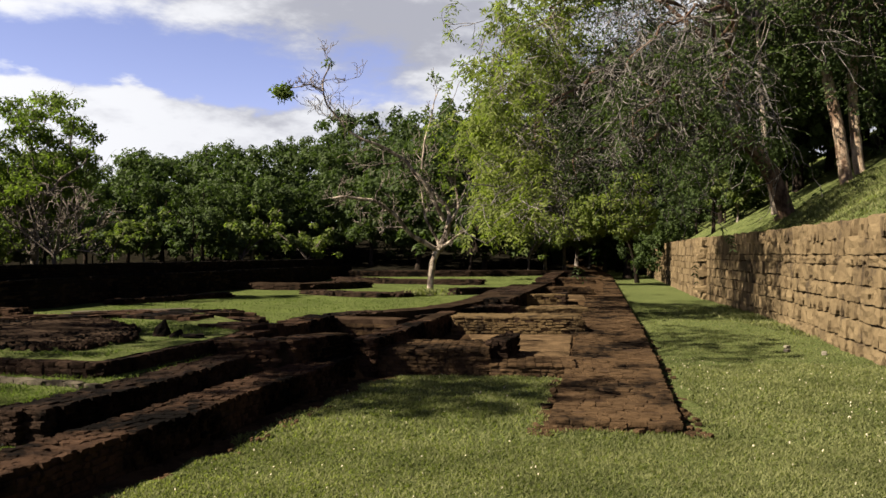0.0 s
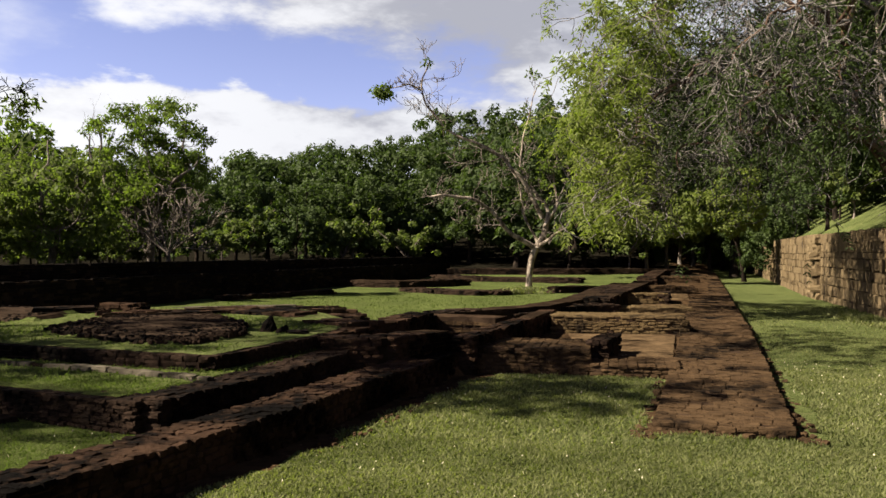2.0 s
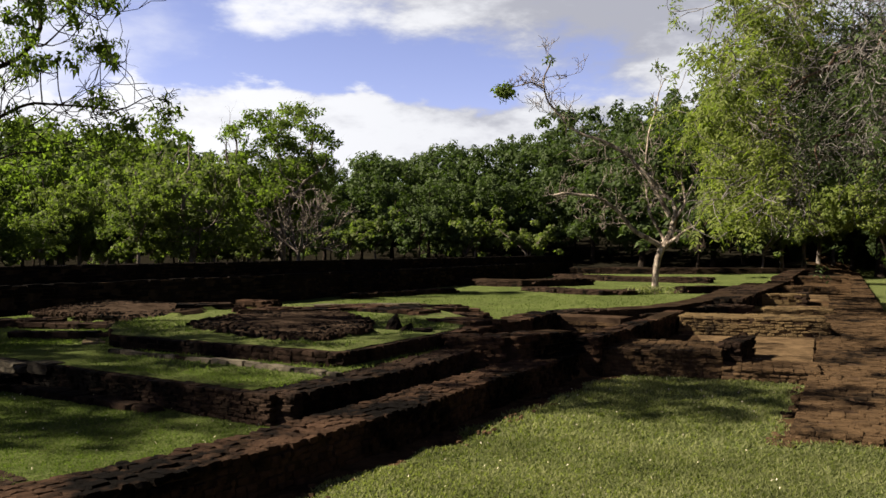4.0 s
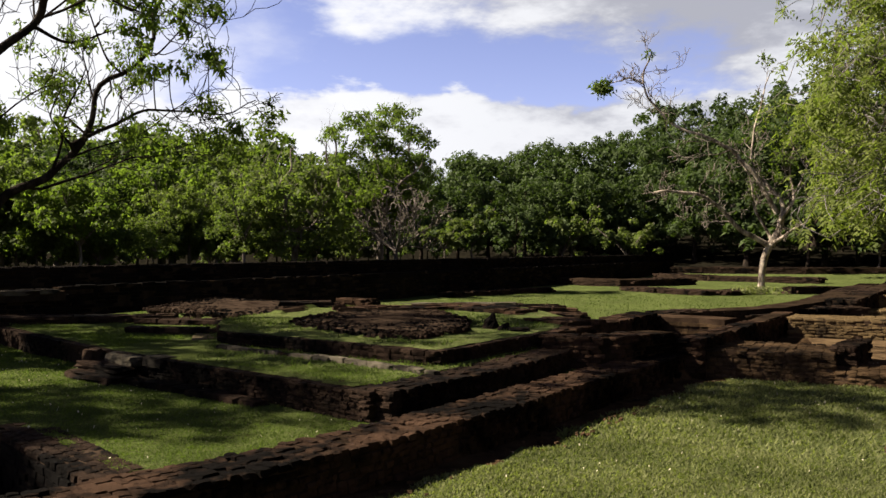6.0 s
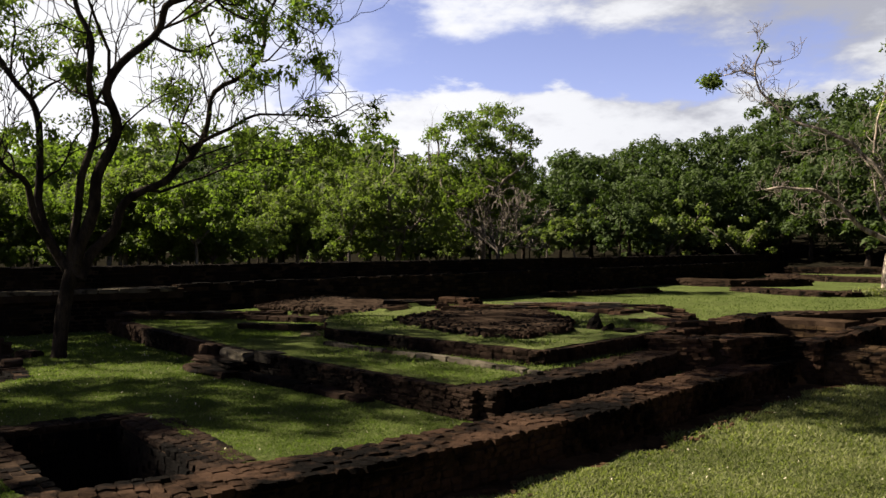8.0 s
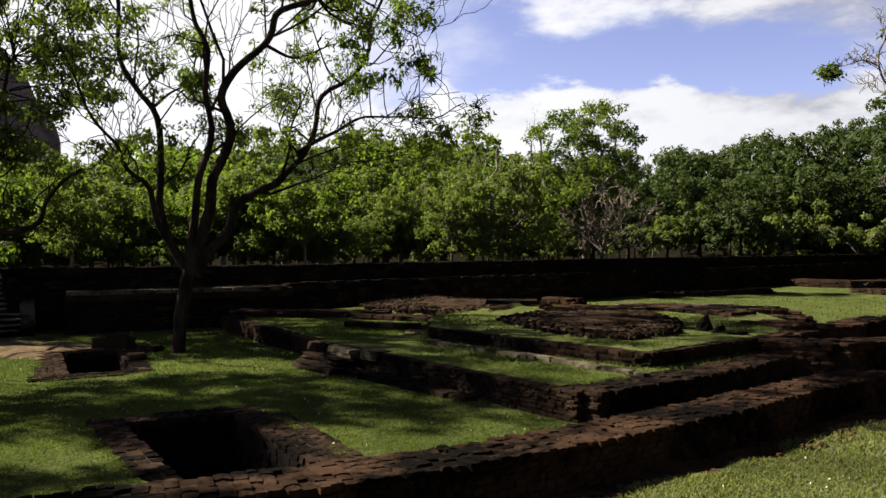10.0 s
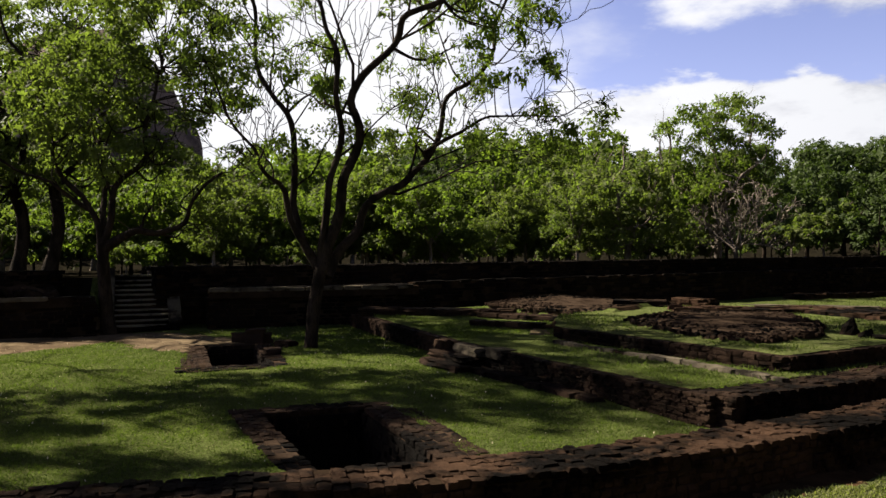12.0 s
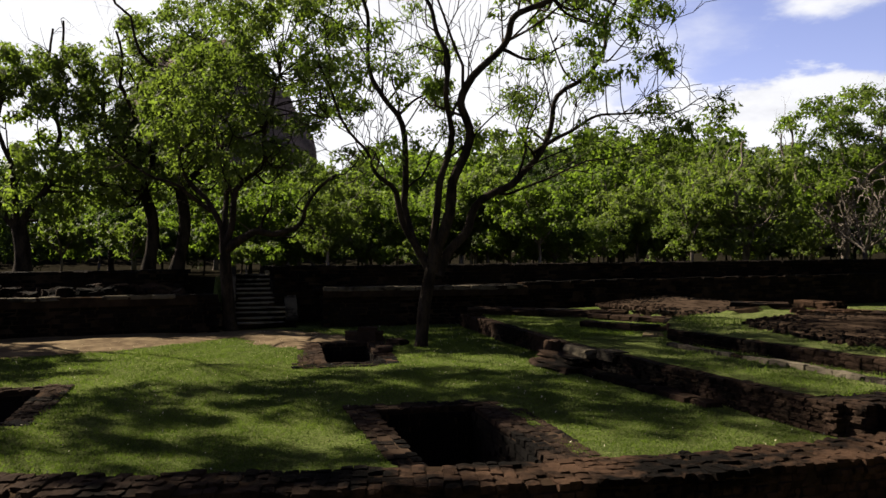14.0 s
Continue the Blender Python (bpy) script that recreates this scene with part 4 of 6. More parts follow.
wall_run("stone_kerb", "pale stone edging beside the far lawn", ((-12.2, 22.2), (-9.4, 24.6), (-7.4, 25.2)), 0.45, 0.25, 0.5, "grey", (0.7, 0.4, 0.12), 20, "LRT", 0.12, 1.4, seed=53, category="kerb", group="stone kerbs")
wall_run("platform_wall", "low ragged brick footing beside the far lawn", ((-9.3, 22.3), (-7.0, 22.2), (-5.6, 22.9)), 1.3, 0.3, 0.6, "old", (0.3, 0.22, 0.08), 0, "LRTE", 0.2, 2.4, seed=54, category="platform")
wall_run("platform_wall", "low brick remnant on the far lawn", ((-6.1, 22.9), (-5.2, 23.0)), 0.6, 0.25, 0.52, "old", (0.28, 0.2, 0.08), 0, "LRTE", 0.1, 1.8, seed=55, category="platform")
wall_run("platform_wall", "low dark brick remnant near the pointed stone", ((-5.4, 19.3), (-4.2, 19.4)), 0.9, 0.3, 0.66, "old", (0.26, 0.2, 0.08), 0, "LRTE", 0.1, 1.8, seed=56, category="platform", worn=0.3)
wall_run("platform_wall", "thin ragged footing along the terrace foot", ((-12.5, 30.8), (-9.6, 36.5)), 0.8, 0.25, 0.45, "old", (0.3, 0.22, 0.08), 0, "LRTE", 0.25, 2.4, seed=57, category="platform")


def loose_stone(name, label, x, y, z, size, heading, seed, mesh_set=GREY_STONES, category="stone", tilt=0.0):
    """One rough stone resting on the ground."""
    ob = new(name, mesh_set[seed % len(mesh_set)])
    ob.matrix_basis = Matrix.LocRotScale((x, y, z + size[2] * 0.45), Euler((tilt, tilt * 0.5, heading)), size)
    return tagged(ob, label, category)


loose_stone("stone_step", "worn dark stone slab, lower step of the platform", -9.55, 9.62, 0.2, (1.5, 0.62, 0.15), -0.36, 1, DARK_STONES, "step")
loose_stone("stone_step", "worn dark stone slab, middle step of the platform", -9.55, 9.8, 0.32, (1.3, 0.5, 0.14), -0.36, 2, DARK_STONES, "step")
loose_stone("stone_step", "worn grey stone slab, upper step of the platform", -9.3, 9.95, 0.45, (0.9, 0.4, 0.14), -0.36, 4, category="step")
loose_stone("stone_step", "short grey stone beside the upper step", -8.55, 9.75, 0.46, (0.5, 0.3, 0.16), -0.3, 6, category="step")
loose_stone("upright_stone", "short upright stone beside the platform steps", -10.18, 10.07, 0.32, (0.32, 0.22, 0.30), -0.3, 3, DARK_STONES)
def pointed_stone(label, x, y, z, width, height, seed):
    """A rough stone that narrows to a blunt tip."""
    rng = random.Random(seed)
    verts, faces, n = [], [], 7
    for k, (f, r) in enumerate(((-0.15, 1.0), (0.2, 0.95), (0.55, 0.66), (0.85, 0.3), (1.0, 0.1))):
        for i in range(n):
            a = 2 * math.pi * i / n + rng.uniform(-0.2, 0.2)
            q = r * width * 0.5 * rng.uniform(0.85, 1.12)
            verts.append((x + math.cos(a) * q + 0.02 * k, y + math.sin(a) * q * 0.7, z + f * height))
    for k in range(4):
        for i in range(n):
            j = (i + 1) % n
            faces.append((k * n + i, k * n + j, (k + 1) * n + j, (k + 1) * n + i))
    faces += [tuple(range(n - 1, -1, -1)), tuple(4 * n + i for i in range(n))]
    return tagged(new("pointed_stone", mesh_from("pointed_stone", verts, faces, DARK_BRICK[0])), label, "stone")


pointed_stone("pointed dark stone standing on the upper platform", -4.6, 13.5, 0.8, 0.34, 0.30, 5)
pointed_stone("low blunt stone leaning by the pointed one", -4.3, 13.35, 0.8, 0.3, 0.15, 6)
loose_stone("flat_stone", "flat stone lying beside the pointed stone", -4.0, 13.3, 0.79, (0.34, 0.2, 0.09), 0.2, 6, DARK_STONES)
loose_stone("flat_slab", "pale flat slab on the edge of the far lawn", -3.55, 17.66, 0.37, (1.2, 0.6, 0.14), 0.1, 7)
loose_stone("brick_lump", "broken lump of dark brickwork at the corner of the pit", -15.1, 9.25, 0.2, (0.8, 0.4, 0.26), 0.5, 3, DARK_STONES, "rubble")
loose_stone("brick_lump", "smaller lump of brickwork on the pit corner", -15.0, 9.3, 0.4, (0.4, 0.3, 0.14), 0.9, 5, DARK_STONES, "rubble")
loose_stone("brick_lump", "loose brick lump on the rim of the pit", -13.9, 9.3, 0.22, (0.4, 0.3, 0.16), 0.2, 1, DARK_STONES, "rubble")
loose_stone("brick_lump", "fallen brick lump beside the pit", -13.2, 8.55, 0.2, (0.5, 0.3, 0.14), -0.5, 2, DARK_STONES, "rubble")
loose_stone("broken_brick", "loose orange brick beside the broad wall", 2.45, 9.86, 0.0, (0.13, 0.1, 0.07), 0.6, 2, BRICKS, "brick")
loose_stone("boulder", "weathered pale boulder on the ledge", -21.97, 1.72, 0.96, (0.95, 0.8, 0.7), 0.3, 4, DARK_STONES, "boulder")
loose_stone("boulder", "weathered upright boulder on the ledge", -21.54, 2.69, 0.96, (0.7, 0.6, 0.62), 0.9, 8, DARK_STONES, "boulder")


def build_rubble_ledge():
    ob = thing("rubble_heap", "heap of broken dark stones on the terrace ledge", "rubble", at=(-21.3, 4.8, 1.06))
    rng = random.Random(81)
    pieces = []
    for _ in range(110):
        y = rng.uniform(2.8, 7.5)
        x = float(x_on(LEDGE_WALL, y)) - rng.uniform(0.2, 1.7)
        s = rng.uniform(0.14, 0.38)
        pieces.append((x, y, 1.03 + rng.uniform(0.02, 0.22), rng.uniform(0, 6.28), rng.uniform(-0.5, 0.5), s * 1.4, s, s * rng.uniform(0.5, 0.9)))
    lay(ob, pieces, "dark_stone", 110, "rubble")


build_rubble_ledge()


def build_pebbles():
    ob = thing("pebbles", "crumbled brick bits in the dirt beside the low walls", "rubble", at=(3.0, 12.0, 0.0))
    rng = random.Random(91)
    pieces = []
    for _ in range(260):
        y = 9.7 + 16 * rng.random() ** 1.8
        x = float(x_on(BROAD_WALL, y)) + rng.choice((-1, -1, 1)) * rng.uniform(0.84, 1.06)
        s = rng.uniform(0.025, 0.075)
        pieces.append((x, y, s * 0.25, rng.uniform(0, 6.28), rng.uniform(-0.4, 0.4), s * 1.4, s, s * 0.7))
    for _ in range(150):
        y = rng.uniform(3.5, 14.0)
        x = float(x_on(NEAR_WALL, y)) + rng.uniform(0.42, 0.95)
        s = rng.uniform(0.015, 0.05)
        pieces.append((x, y, s * 0.3, rng.uniform(0, 6.28), rng.uniform(-0.4, 0.4), s * 1.4, s, s * 0.7))
    rng.shuffle(pieces)
    lay(ob, pieces, "brick", 120, "bits")


build_pebbles()
loose_stone("pale_stone", "small pale stone on the grass below the retaining wall", 8.05, 18.9, 0.0, (0.13, 0.09, 0.06), 0.4, 1, STEP_STONES)
loose_stone("pale_stone", "small pale stone lying near the retaining wall", 8.3, 17.6, 0.0, (0.13, 0.1, 0.08), 1.1, 4, STEP_STONES)
loose_stone("pale_stone", "small flat stone on the shaded lawn", 7.75, 18.2, 0.0, (0.12, 0.1, 0.06), 2.0, 6, STEP_STONES)


# ---- trees ----
def curve_points(points, per=5):
    """A smooth line through a few points."""
    p = [Vector(q) for q in points]
    p = [p[0] * 2 - p[1]] + p + [p[-1] * 2 - p[-2]]
    out = []
    for i in range(1, len(p) - 2):
        for k in range(per):
            f = k / per
            a, b, c, d = p[i - 1], p[i], p[i + 1], p[i + 2]
            out.append(0.5 * ((2 * b) + (c - a) * f + (2 * a - 5 * b + 4 * c - d) * f * f + (3 * b - a - 3 * c + d) * f ** 3))
    out.append(p[-2])
    return out


def tube_mesh(name, tubes, mat):
    verts, faces, base = [], [], 0
    for pts, radii in tubes:
        sides = 10 if radii[0] > 0.09 else 6 if radii[0] > 0.03 else 4 if radii[0] > 0.012 else 3
        ring = [(math.cos(2 * math.pi * k / sides), math.sin(2 * math.pi * k / sides)) for k in range(sides)]
        side = None
        for i, p in enumerate(pts):
            way = (pts[min(i + 1, len(pts) - 1)] - pts[max(i - 1, 0)]).normalized()
            if side is None:
                side = way.orthogonal().normalized()
            side = (side - way * side.dot(way)).normalized()
            up = way.cross(side)
            knob = 1 + (0.10 * noise.noise(p * 2.3) if radii[0] > 0.05 else 0)
            for c, s in ring:
                verts.append(tuple(p + (side * c + up * s) * radii[i] * knob))
        for i in range(len(pts) - 1):
            for k in range(sides):
                a, b2 = base + i * sides + k, base + i * sides + (k + 1) % sides
                faces.append((a, b2, b2 + sides, a + sides))
        base += sides * len(pts)
    return mesh_from(name, verts, faces, mat, smooth=True)


def turned(rng, way, angle):
    """way, turned by an angle about a chance axis across it."""
    axis = way.orthogonal().normalized()
    axis.rotate(Matrix.Rotation(rng.uniform(0, 2 * math.pi), 3, way))
    out = way.copy()
    out.rotate(Matrix.Rotation(angle, 3, axis))
    return out


def sprout(rng, p, way, length, r, level, tubes, tips, wander=0.25, lift=0.06, kids=4, spread=0.75):
    pts, radii = [p.copy()], [r]
    n = 6 if level else 4
    for i in range(n):
        way = (way + Vector((rng.gauss(0, 1), rng.gauss(0, 1), rng.gauss(0, 1))) * wander + Vector((0, 0, lift))).normalized()
        p = p + way * length / n
        pts.append(p.copy())
        radii.append(r * (1 - 0.62 * (i + 1) / n))
    tubes.append((pts, radii))
    if level == 0:
        tips.append((pts[-1], way))
        tips.append((pts[-2], way))
        return
    for k in range(kids):
        f = rng.uniform(0.3, 1.0) if k else 1.0
        i = min(n, max(1, round(f * n)))
        sprout(rng, pts[i], turned(rng, way, rng.uniform(0.35, 1.0) * spread + 0.1), length * rng.uniform(0.45, 0.72), radii[i] * 0.72, level - 1, tubes, tips, wander, lift, kids, spread)


def leaf_mesh(name, centres, per, radius, length, ratio, seed, mat, droop=0.3, squash=0.75, simple=False):
    """Pointed leaves scattered in clumps."""
    g = np.random.RandomState(seed)
    c = np.repeat(np.array(centres), per, axis=0)
    n = len(c)
    off = g.normal(size=(n, 3))
    off /= np.linalg.norm(off, axis=1, keepdims=True) + 1e-9
    # every clump is a dome: leaves lie like scales on its skin, some inside
    skin = g.uniform(0.12, 1.0, size=(n, 1)) ** 0.4
    c = c + off * skin * radius * np.array((1, 1, squash)) * g.uniform(0.8, 1.2, size=(n, 1))
    face = off + np.array((0, 0, 0.45)) + g.normal(size=(n, 3)) * 0.4
    face /= np.linalg.norm(face, axis=1, keepdims=True)
    way = np.cross(face, g.normal(size=(n, 3)))
    way[:, 2] -= droop
    way /= np.linalg.norm(way, axis=1, keepdims=True) + 1e-9
    across = np.cross(way, face)
    across /= np.linalg.norm(across, axis=1, keepdims=True) + 1e-9
    size = (length * g.uniform(0.6, 1.3, size=(n, 1)))
    a, b2 = way * size, across * size * ratio * 0.5
    bend = np.cross(way, across) * size * 0.12
    if simple:
        verts = np.stack([c - b2 * 1.2, c + b2 * 1.2, c + a], 1).reshape(-1, 3)
        return mesh_from(name, verts, np.arange(n * 3).reshape(n, 3), mat)
    verts = np.stack([c, c + a * 0.45 + b2 + bend, c + a, c + a * 0.45 - b2 + bend], 1).reshape(-1, 3)
    i = np.arange(n)[:, None] * 4
    return mesh_from(name, verts, i + np.array([[0, 1, 2, 3]]), mat)


def spray_mesh(name, tips, per, leaf, count, seed, mat):
    """Feathery drooping leaves: narrow leaflets on both sides of a hanging stalk."""
    g = np.random.RandomState(seed)
    start = np.repeat(np.array([tuple(p) for p, _ in tips]), per, axis=0)
    way = np.repeat(np.array([tuple(w) for _, w in tips]), per, axis=0) * 0.5 + g.normal(size=(len(start), 3)) * 0.75
    way[:, 2] -= 0.35
    way /= np.linalg.norm(way, axis=1, keepdims=True)
    start = start + g.normal(size=start.shape) * 0.08
    stalk = leaf * count * 0.28 * g.uniform(0.7, 1.25, size=(len(start), 1))
    side = np.cross(way, np.array((0, 0, 1.0)) + g.normal(size=way.shape) * 0.3)
    side /= np.linalg.norm(side, axis=1, keepdims=True) + 1e-9
    out = []
    for k in range(count):
        f = (k // 2 + 1) / (count / 2)
        p = start + way * stalk * f + np.array((0, 0, -1.0)) * stalk * 0.45 * f * f
        d = side * (1 if k % 2 else -1) + way * 0.55 + np.array((0, 0, -0.45)) + g.normal(size=way.shape) * 0.18
        d /= np.linalg.norm(d, axis=1, keepdims=True)
        w = np.cross(d, way)
        w = np.cross(w, d) * 0.5 + g.normal(size=way.shape) * 0.25
        w /= np.linalg.norm(w, axis=1, keepdims=True) + 1e-9
        l = leaf * g.uniform(0.75, 1.2, size=(len(start), 1))
        out.append(np.stack([p, p + d * l * 0.4 + w * l * 0.16, p + d * l, p + d * l * 0.4 - w * l * 0.16], 1))
    verts = np.concatenate(out).reshape(-1, 3)
    i = np.arange(len(verts) // 4)[:, None] * 4
    return mesh_from(name, verts, i + np.array([[0, 1, 2, 3]]), mat)


LIMB_LINES = {}


def crown_of(ob, seed, masses, lobes, leaf, bark, label, lobe_r=(0.6, 1.0), clump=0.3, leaf_len=0.14, leaves=34, clumps=9, ratio=0.42, droop=0.5):
    """Separate rounded lobes of leaf clumps spread over a few masses (centre, half sizes); a branch leads from the nearest limb into every lobe."""
    rng = random.Random(seed + 1000)
    total = sum(s[0] * s[1] * s[2] for _, s in masses)
    spots = []
    for c, s in masses:
        for _ in range(max(1, round(lobes * s[0] * s[1] * s[2] / total))):
            best = None
            for _ in range(14):
                d = Vector((rng.gauss(0, 1), rng.gauss(0, 1), rng.gauss(0, 1))).normalized() * rng.uniform(0.2, 1.0) ** 0.5
                p = Vector(c) + Vector((d.x * s[0], d.y * s[1], d.z * s[2]))
                gap = min([(p - q).length for q, _ in spots] or [9])
                if best is None or gap > best[0]:
                    best = (gap, p)
            spots.append((best[1], rng.uniform(*lobe_r)))
    tubes, tips, centres = [], [], []
    lines = LIMB_LINES[seed]
    for p, r in spots:
        q, thick = min(lines, key=lambda n: (n[0] - p).length + 0.8 * max(0, n[0].z - p.z + 0.3))
        bend = (q + p) * 0.5 + Vector((rng.gauss(0, 0.12), rng.gauss(0, 0.12), rng.uniform(-0.3, 0.1))) * (p - q).length
        way = curve_points((q, bend, p), 5)
        r0 = min(thick * 0.6, 0.045)
        tubes.append((way, [r0 + (0.012 - r0) * i / (len(way) - 1) for i in range(len(way))]))
        for _ in range(2):
            d = Vector((rng.gauss(0, 1), rng.gauss(0, 1), rng.gauss(0.3, 0.8))).normalized()
            sprout(rng, way[-3], d, r * 1.1, 0.014, 1, tubes, tips, 0.3, 0.02, 2)
        for _ in range(max(3, round(clumps * r * r / 0.64))):
            d = Vector((rng.gauss(0, 1), rng.gauss(0, 1), rng.gauss(0.25, 0.8))).normalized() * r * rng.uniform(0.45, 1.0)
            centres.append(tuple(p + Vector((d.x, d.y, d.z * 0.75))))
    work = part("branch_work", tube_mesh("branch_work", tubes, bark), ob, "branches inside the crown", "stuff")
    part("crown", leaf_mesh("crown", centres, round(leaves * 1.15), clump, leaf_len * 0.98, ratio * 1.15, seed, leaf, droop=droop, simple=True), work, label)


def limbed_tree(name, label, trunk, limbs, seed, bark, levels=2, kids=4, child=0.5, wander=0.25, lift=0.05, spread=0.75, every=0.14, start=0.3, thin=0.5, twig=None, smooth=6, wiggle=0.0, least=0.0, lowest=-9.0):
    """A tree from a trunk and main limbs (points, radius at both ends); smaller branches grow from the limbs. Returns it and its twig tips."""
    rng = random.Random(seed)
    ob = thing(name, label, "tree", at=trunk[0][0])
    part("trunk", tube_mesh("trunk", [(lambda c: (c, [trunk[1] + (trunk[2] - trunk[1]) * i / (len(c) - 1) + (0.35 * trunk[1] if i == 0 else 0.12 * trunk[1] if i == 1 else 0) for i in range(len(c))]))(curve_points(trunk[0]))], bark), ob)
    tips, twigs = [], []
    lines = LIMB_LINES.setdefault(seed, [])
    for pts, r0, r1 in limbs:
        c = curve_points(pts, smooth)
        if wiggle:
            c = [p + Vector((noise.noise(p * 0.9 + Vector((seed, 0, 0))), noise.noise(p * 0.9 + Vector((0, seed, 5))), 0.6 * noise.noise(p * 1.1))) * wiggle * min(1, i / smooth) for i, p in enumerate(c)]
        lines += [(p, r0 + (r1 - r0) * (i / (len(c) - 1)) ** 0.62) for i, p in enumerate(c)]
        radii = [r0 + (r1 - r0) * (i / (len(c) - 1)) ** 0.62 for i in range(len(c))]
        part("limb", tube_mesh("limb", [(c, radii)], bark), ob)
        total = sum((b2 - a).length for a, b2 in zip(c, c[1:]))
        count = max(2, int((1 - start) / every))
        for k in range(count + 1):
            f = start + (1 - start) * k / count
            i = min(len(c) - 2, int(f * (len(c) - 1)))
            way = (c[i + 1] - c[i]).normalized()
            if k < count:
                way = turned(rng, way, rng.uniform(0.5, 1.1) * spread + 0.1)
            sprout(rng, c[i], way, total * child * rng.uniform(0.6, 1.1) * (1.15 - 0.6 * f), radii[i] * thin, levels, twigs, tips, wander, lift, kids, spread)
    twigs = [(pts, [max(r, least) for r in radii]) for pts, radii in twigs if pts[-1].z > lowest]
    part("twig_work", tube_mesh("twig_work", twigs, twig or bark), ob, "fine branches and twigs", "stuff")
    return ob, tips


def wood_tree(seed, height, width, bark, leaf, label, clumps=190, per=34, leaf_len=0.24, base=0.16, gap=0.0):
    """A full wild tree of the wood: trunk, limbs and an uneven crown of leaf clumps."""
    rng = random.Random(seed)
    h, w = height, width
    fork = h * rng.uniform(0.2, 0.3)
    limbs = []
    for k in range(6):
        a = k * 1.05 + rng.uniform(-0.4, 0.4)
        reach = w * rng.uniform(0.45, 0.95) * 0.5
        top = h * rng.uniform(0.6, 0.95)
        limbs.append(((Vector((0, 0, fork * 0.9)), Vector((math.cos(a) * reach * 0.35, math.sin(a) * reach * 0.35, fork + (top - fork) * 0.4)), Vector((math.cos(a) * reach, math.sin(a) * reach, top))), 0.035 * h * 0.45, 0.02))
    ob, tips = limbed_tree("tree", label, (((0, 0, -0.3), (0.05, 0.03, fork * 0.5), (0, 0, fork)), 0.022 * h, 0.016 * h), limbs, seed, bark, levels=0, kids=3, child=0.42, every=0.2, start=0.25, smooth=3)
    ob["group"] = "trees of the wood"
    centres = [tuple(p) for p, _ in tips]
    lobes = []
    while len(lobes) < 17:
        c = Vector((rng.gauss(0, 0.27) * w, rng.gauss(0, 0.27) * w, h * rng.uniform(base + 0.08, 0.88)))
        if math.hypot(c.x, c.y) < w * 0.5 * (1.15 - 0.6 * abs(c.z / h - 0.5)) and all((c - q).length > w * 0.17 for q, _ in lobes):
            lobes.append((c, w * rng.uniform(0.11, 0.19)))
    while len(centres) < clumps:
        c, r = rng.choice(lobes)
        d = Vector((rng.gauss(0, 1), rng.gauss(0, 1), rng.gauss(0.45, 0.7))).normalized() * r * rng.uniform(0.75, 1.0)
        p = c + Vector((d.x * 1.25, d.y * 1.25, d.z * 0.85))
        if h * base < p.z < h and math.hypot(p.x, p.y) < w * 0.66:
            centres.append(tuple(p))
    part("crown", leaf_mesh("crown", centres, per, 0.055 * (h + w) * 0.5 + 0.06, leaf_len, 0.62, seed, leaf, simple=True), ob, "uneven crown of small leaves")
    return ob, max(c[2] for c in centres) + 0.3


def stand(template, x, y, size, turn, z=None):
    z = float(ground_at(x, y)) if z is None else z
    size /= template.scale[0]
    return copy_thing(template, Matrix.Translation((x, y, z - 0.05)) @ Matrix.Rotation(turn, 4, "Z") @ Matrix.Diagonal((size, size, size, 1)))


def polar(bearing, distance):
    return -math.sin(radians(bearing)) * distance, math.cos(radians(bearing)) * distance


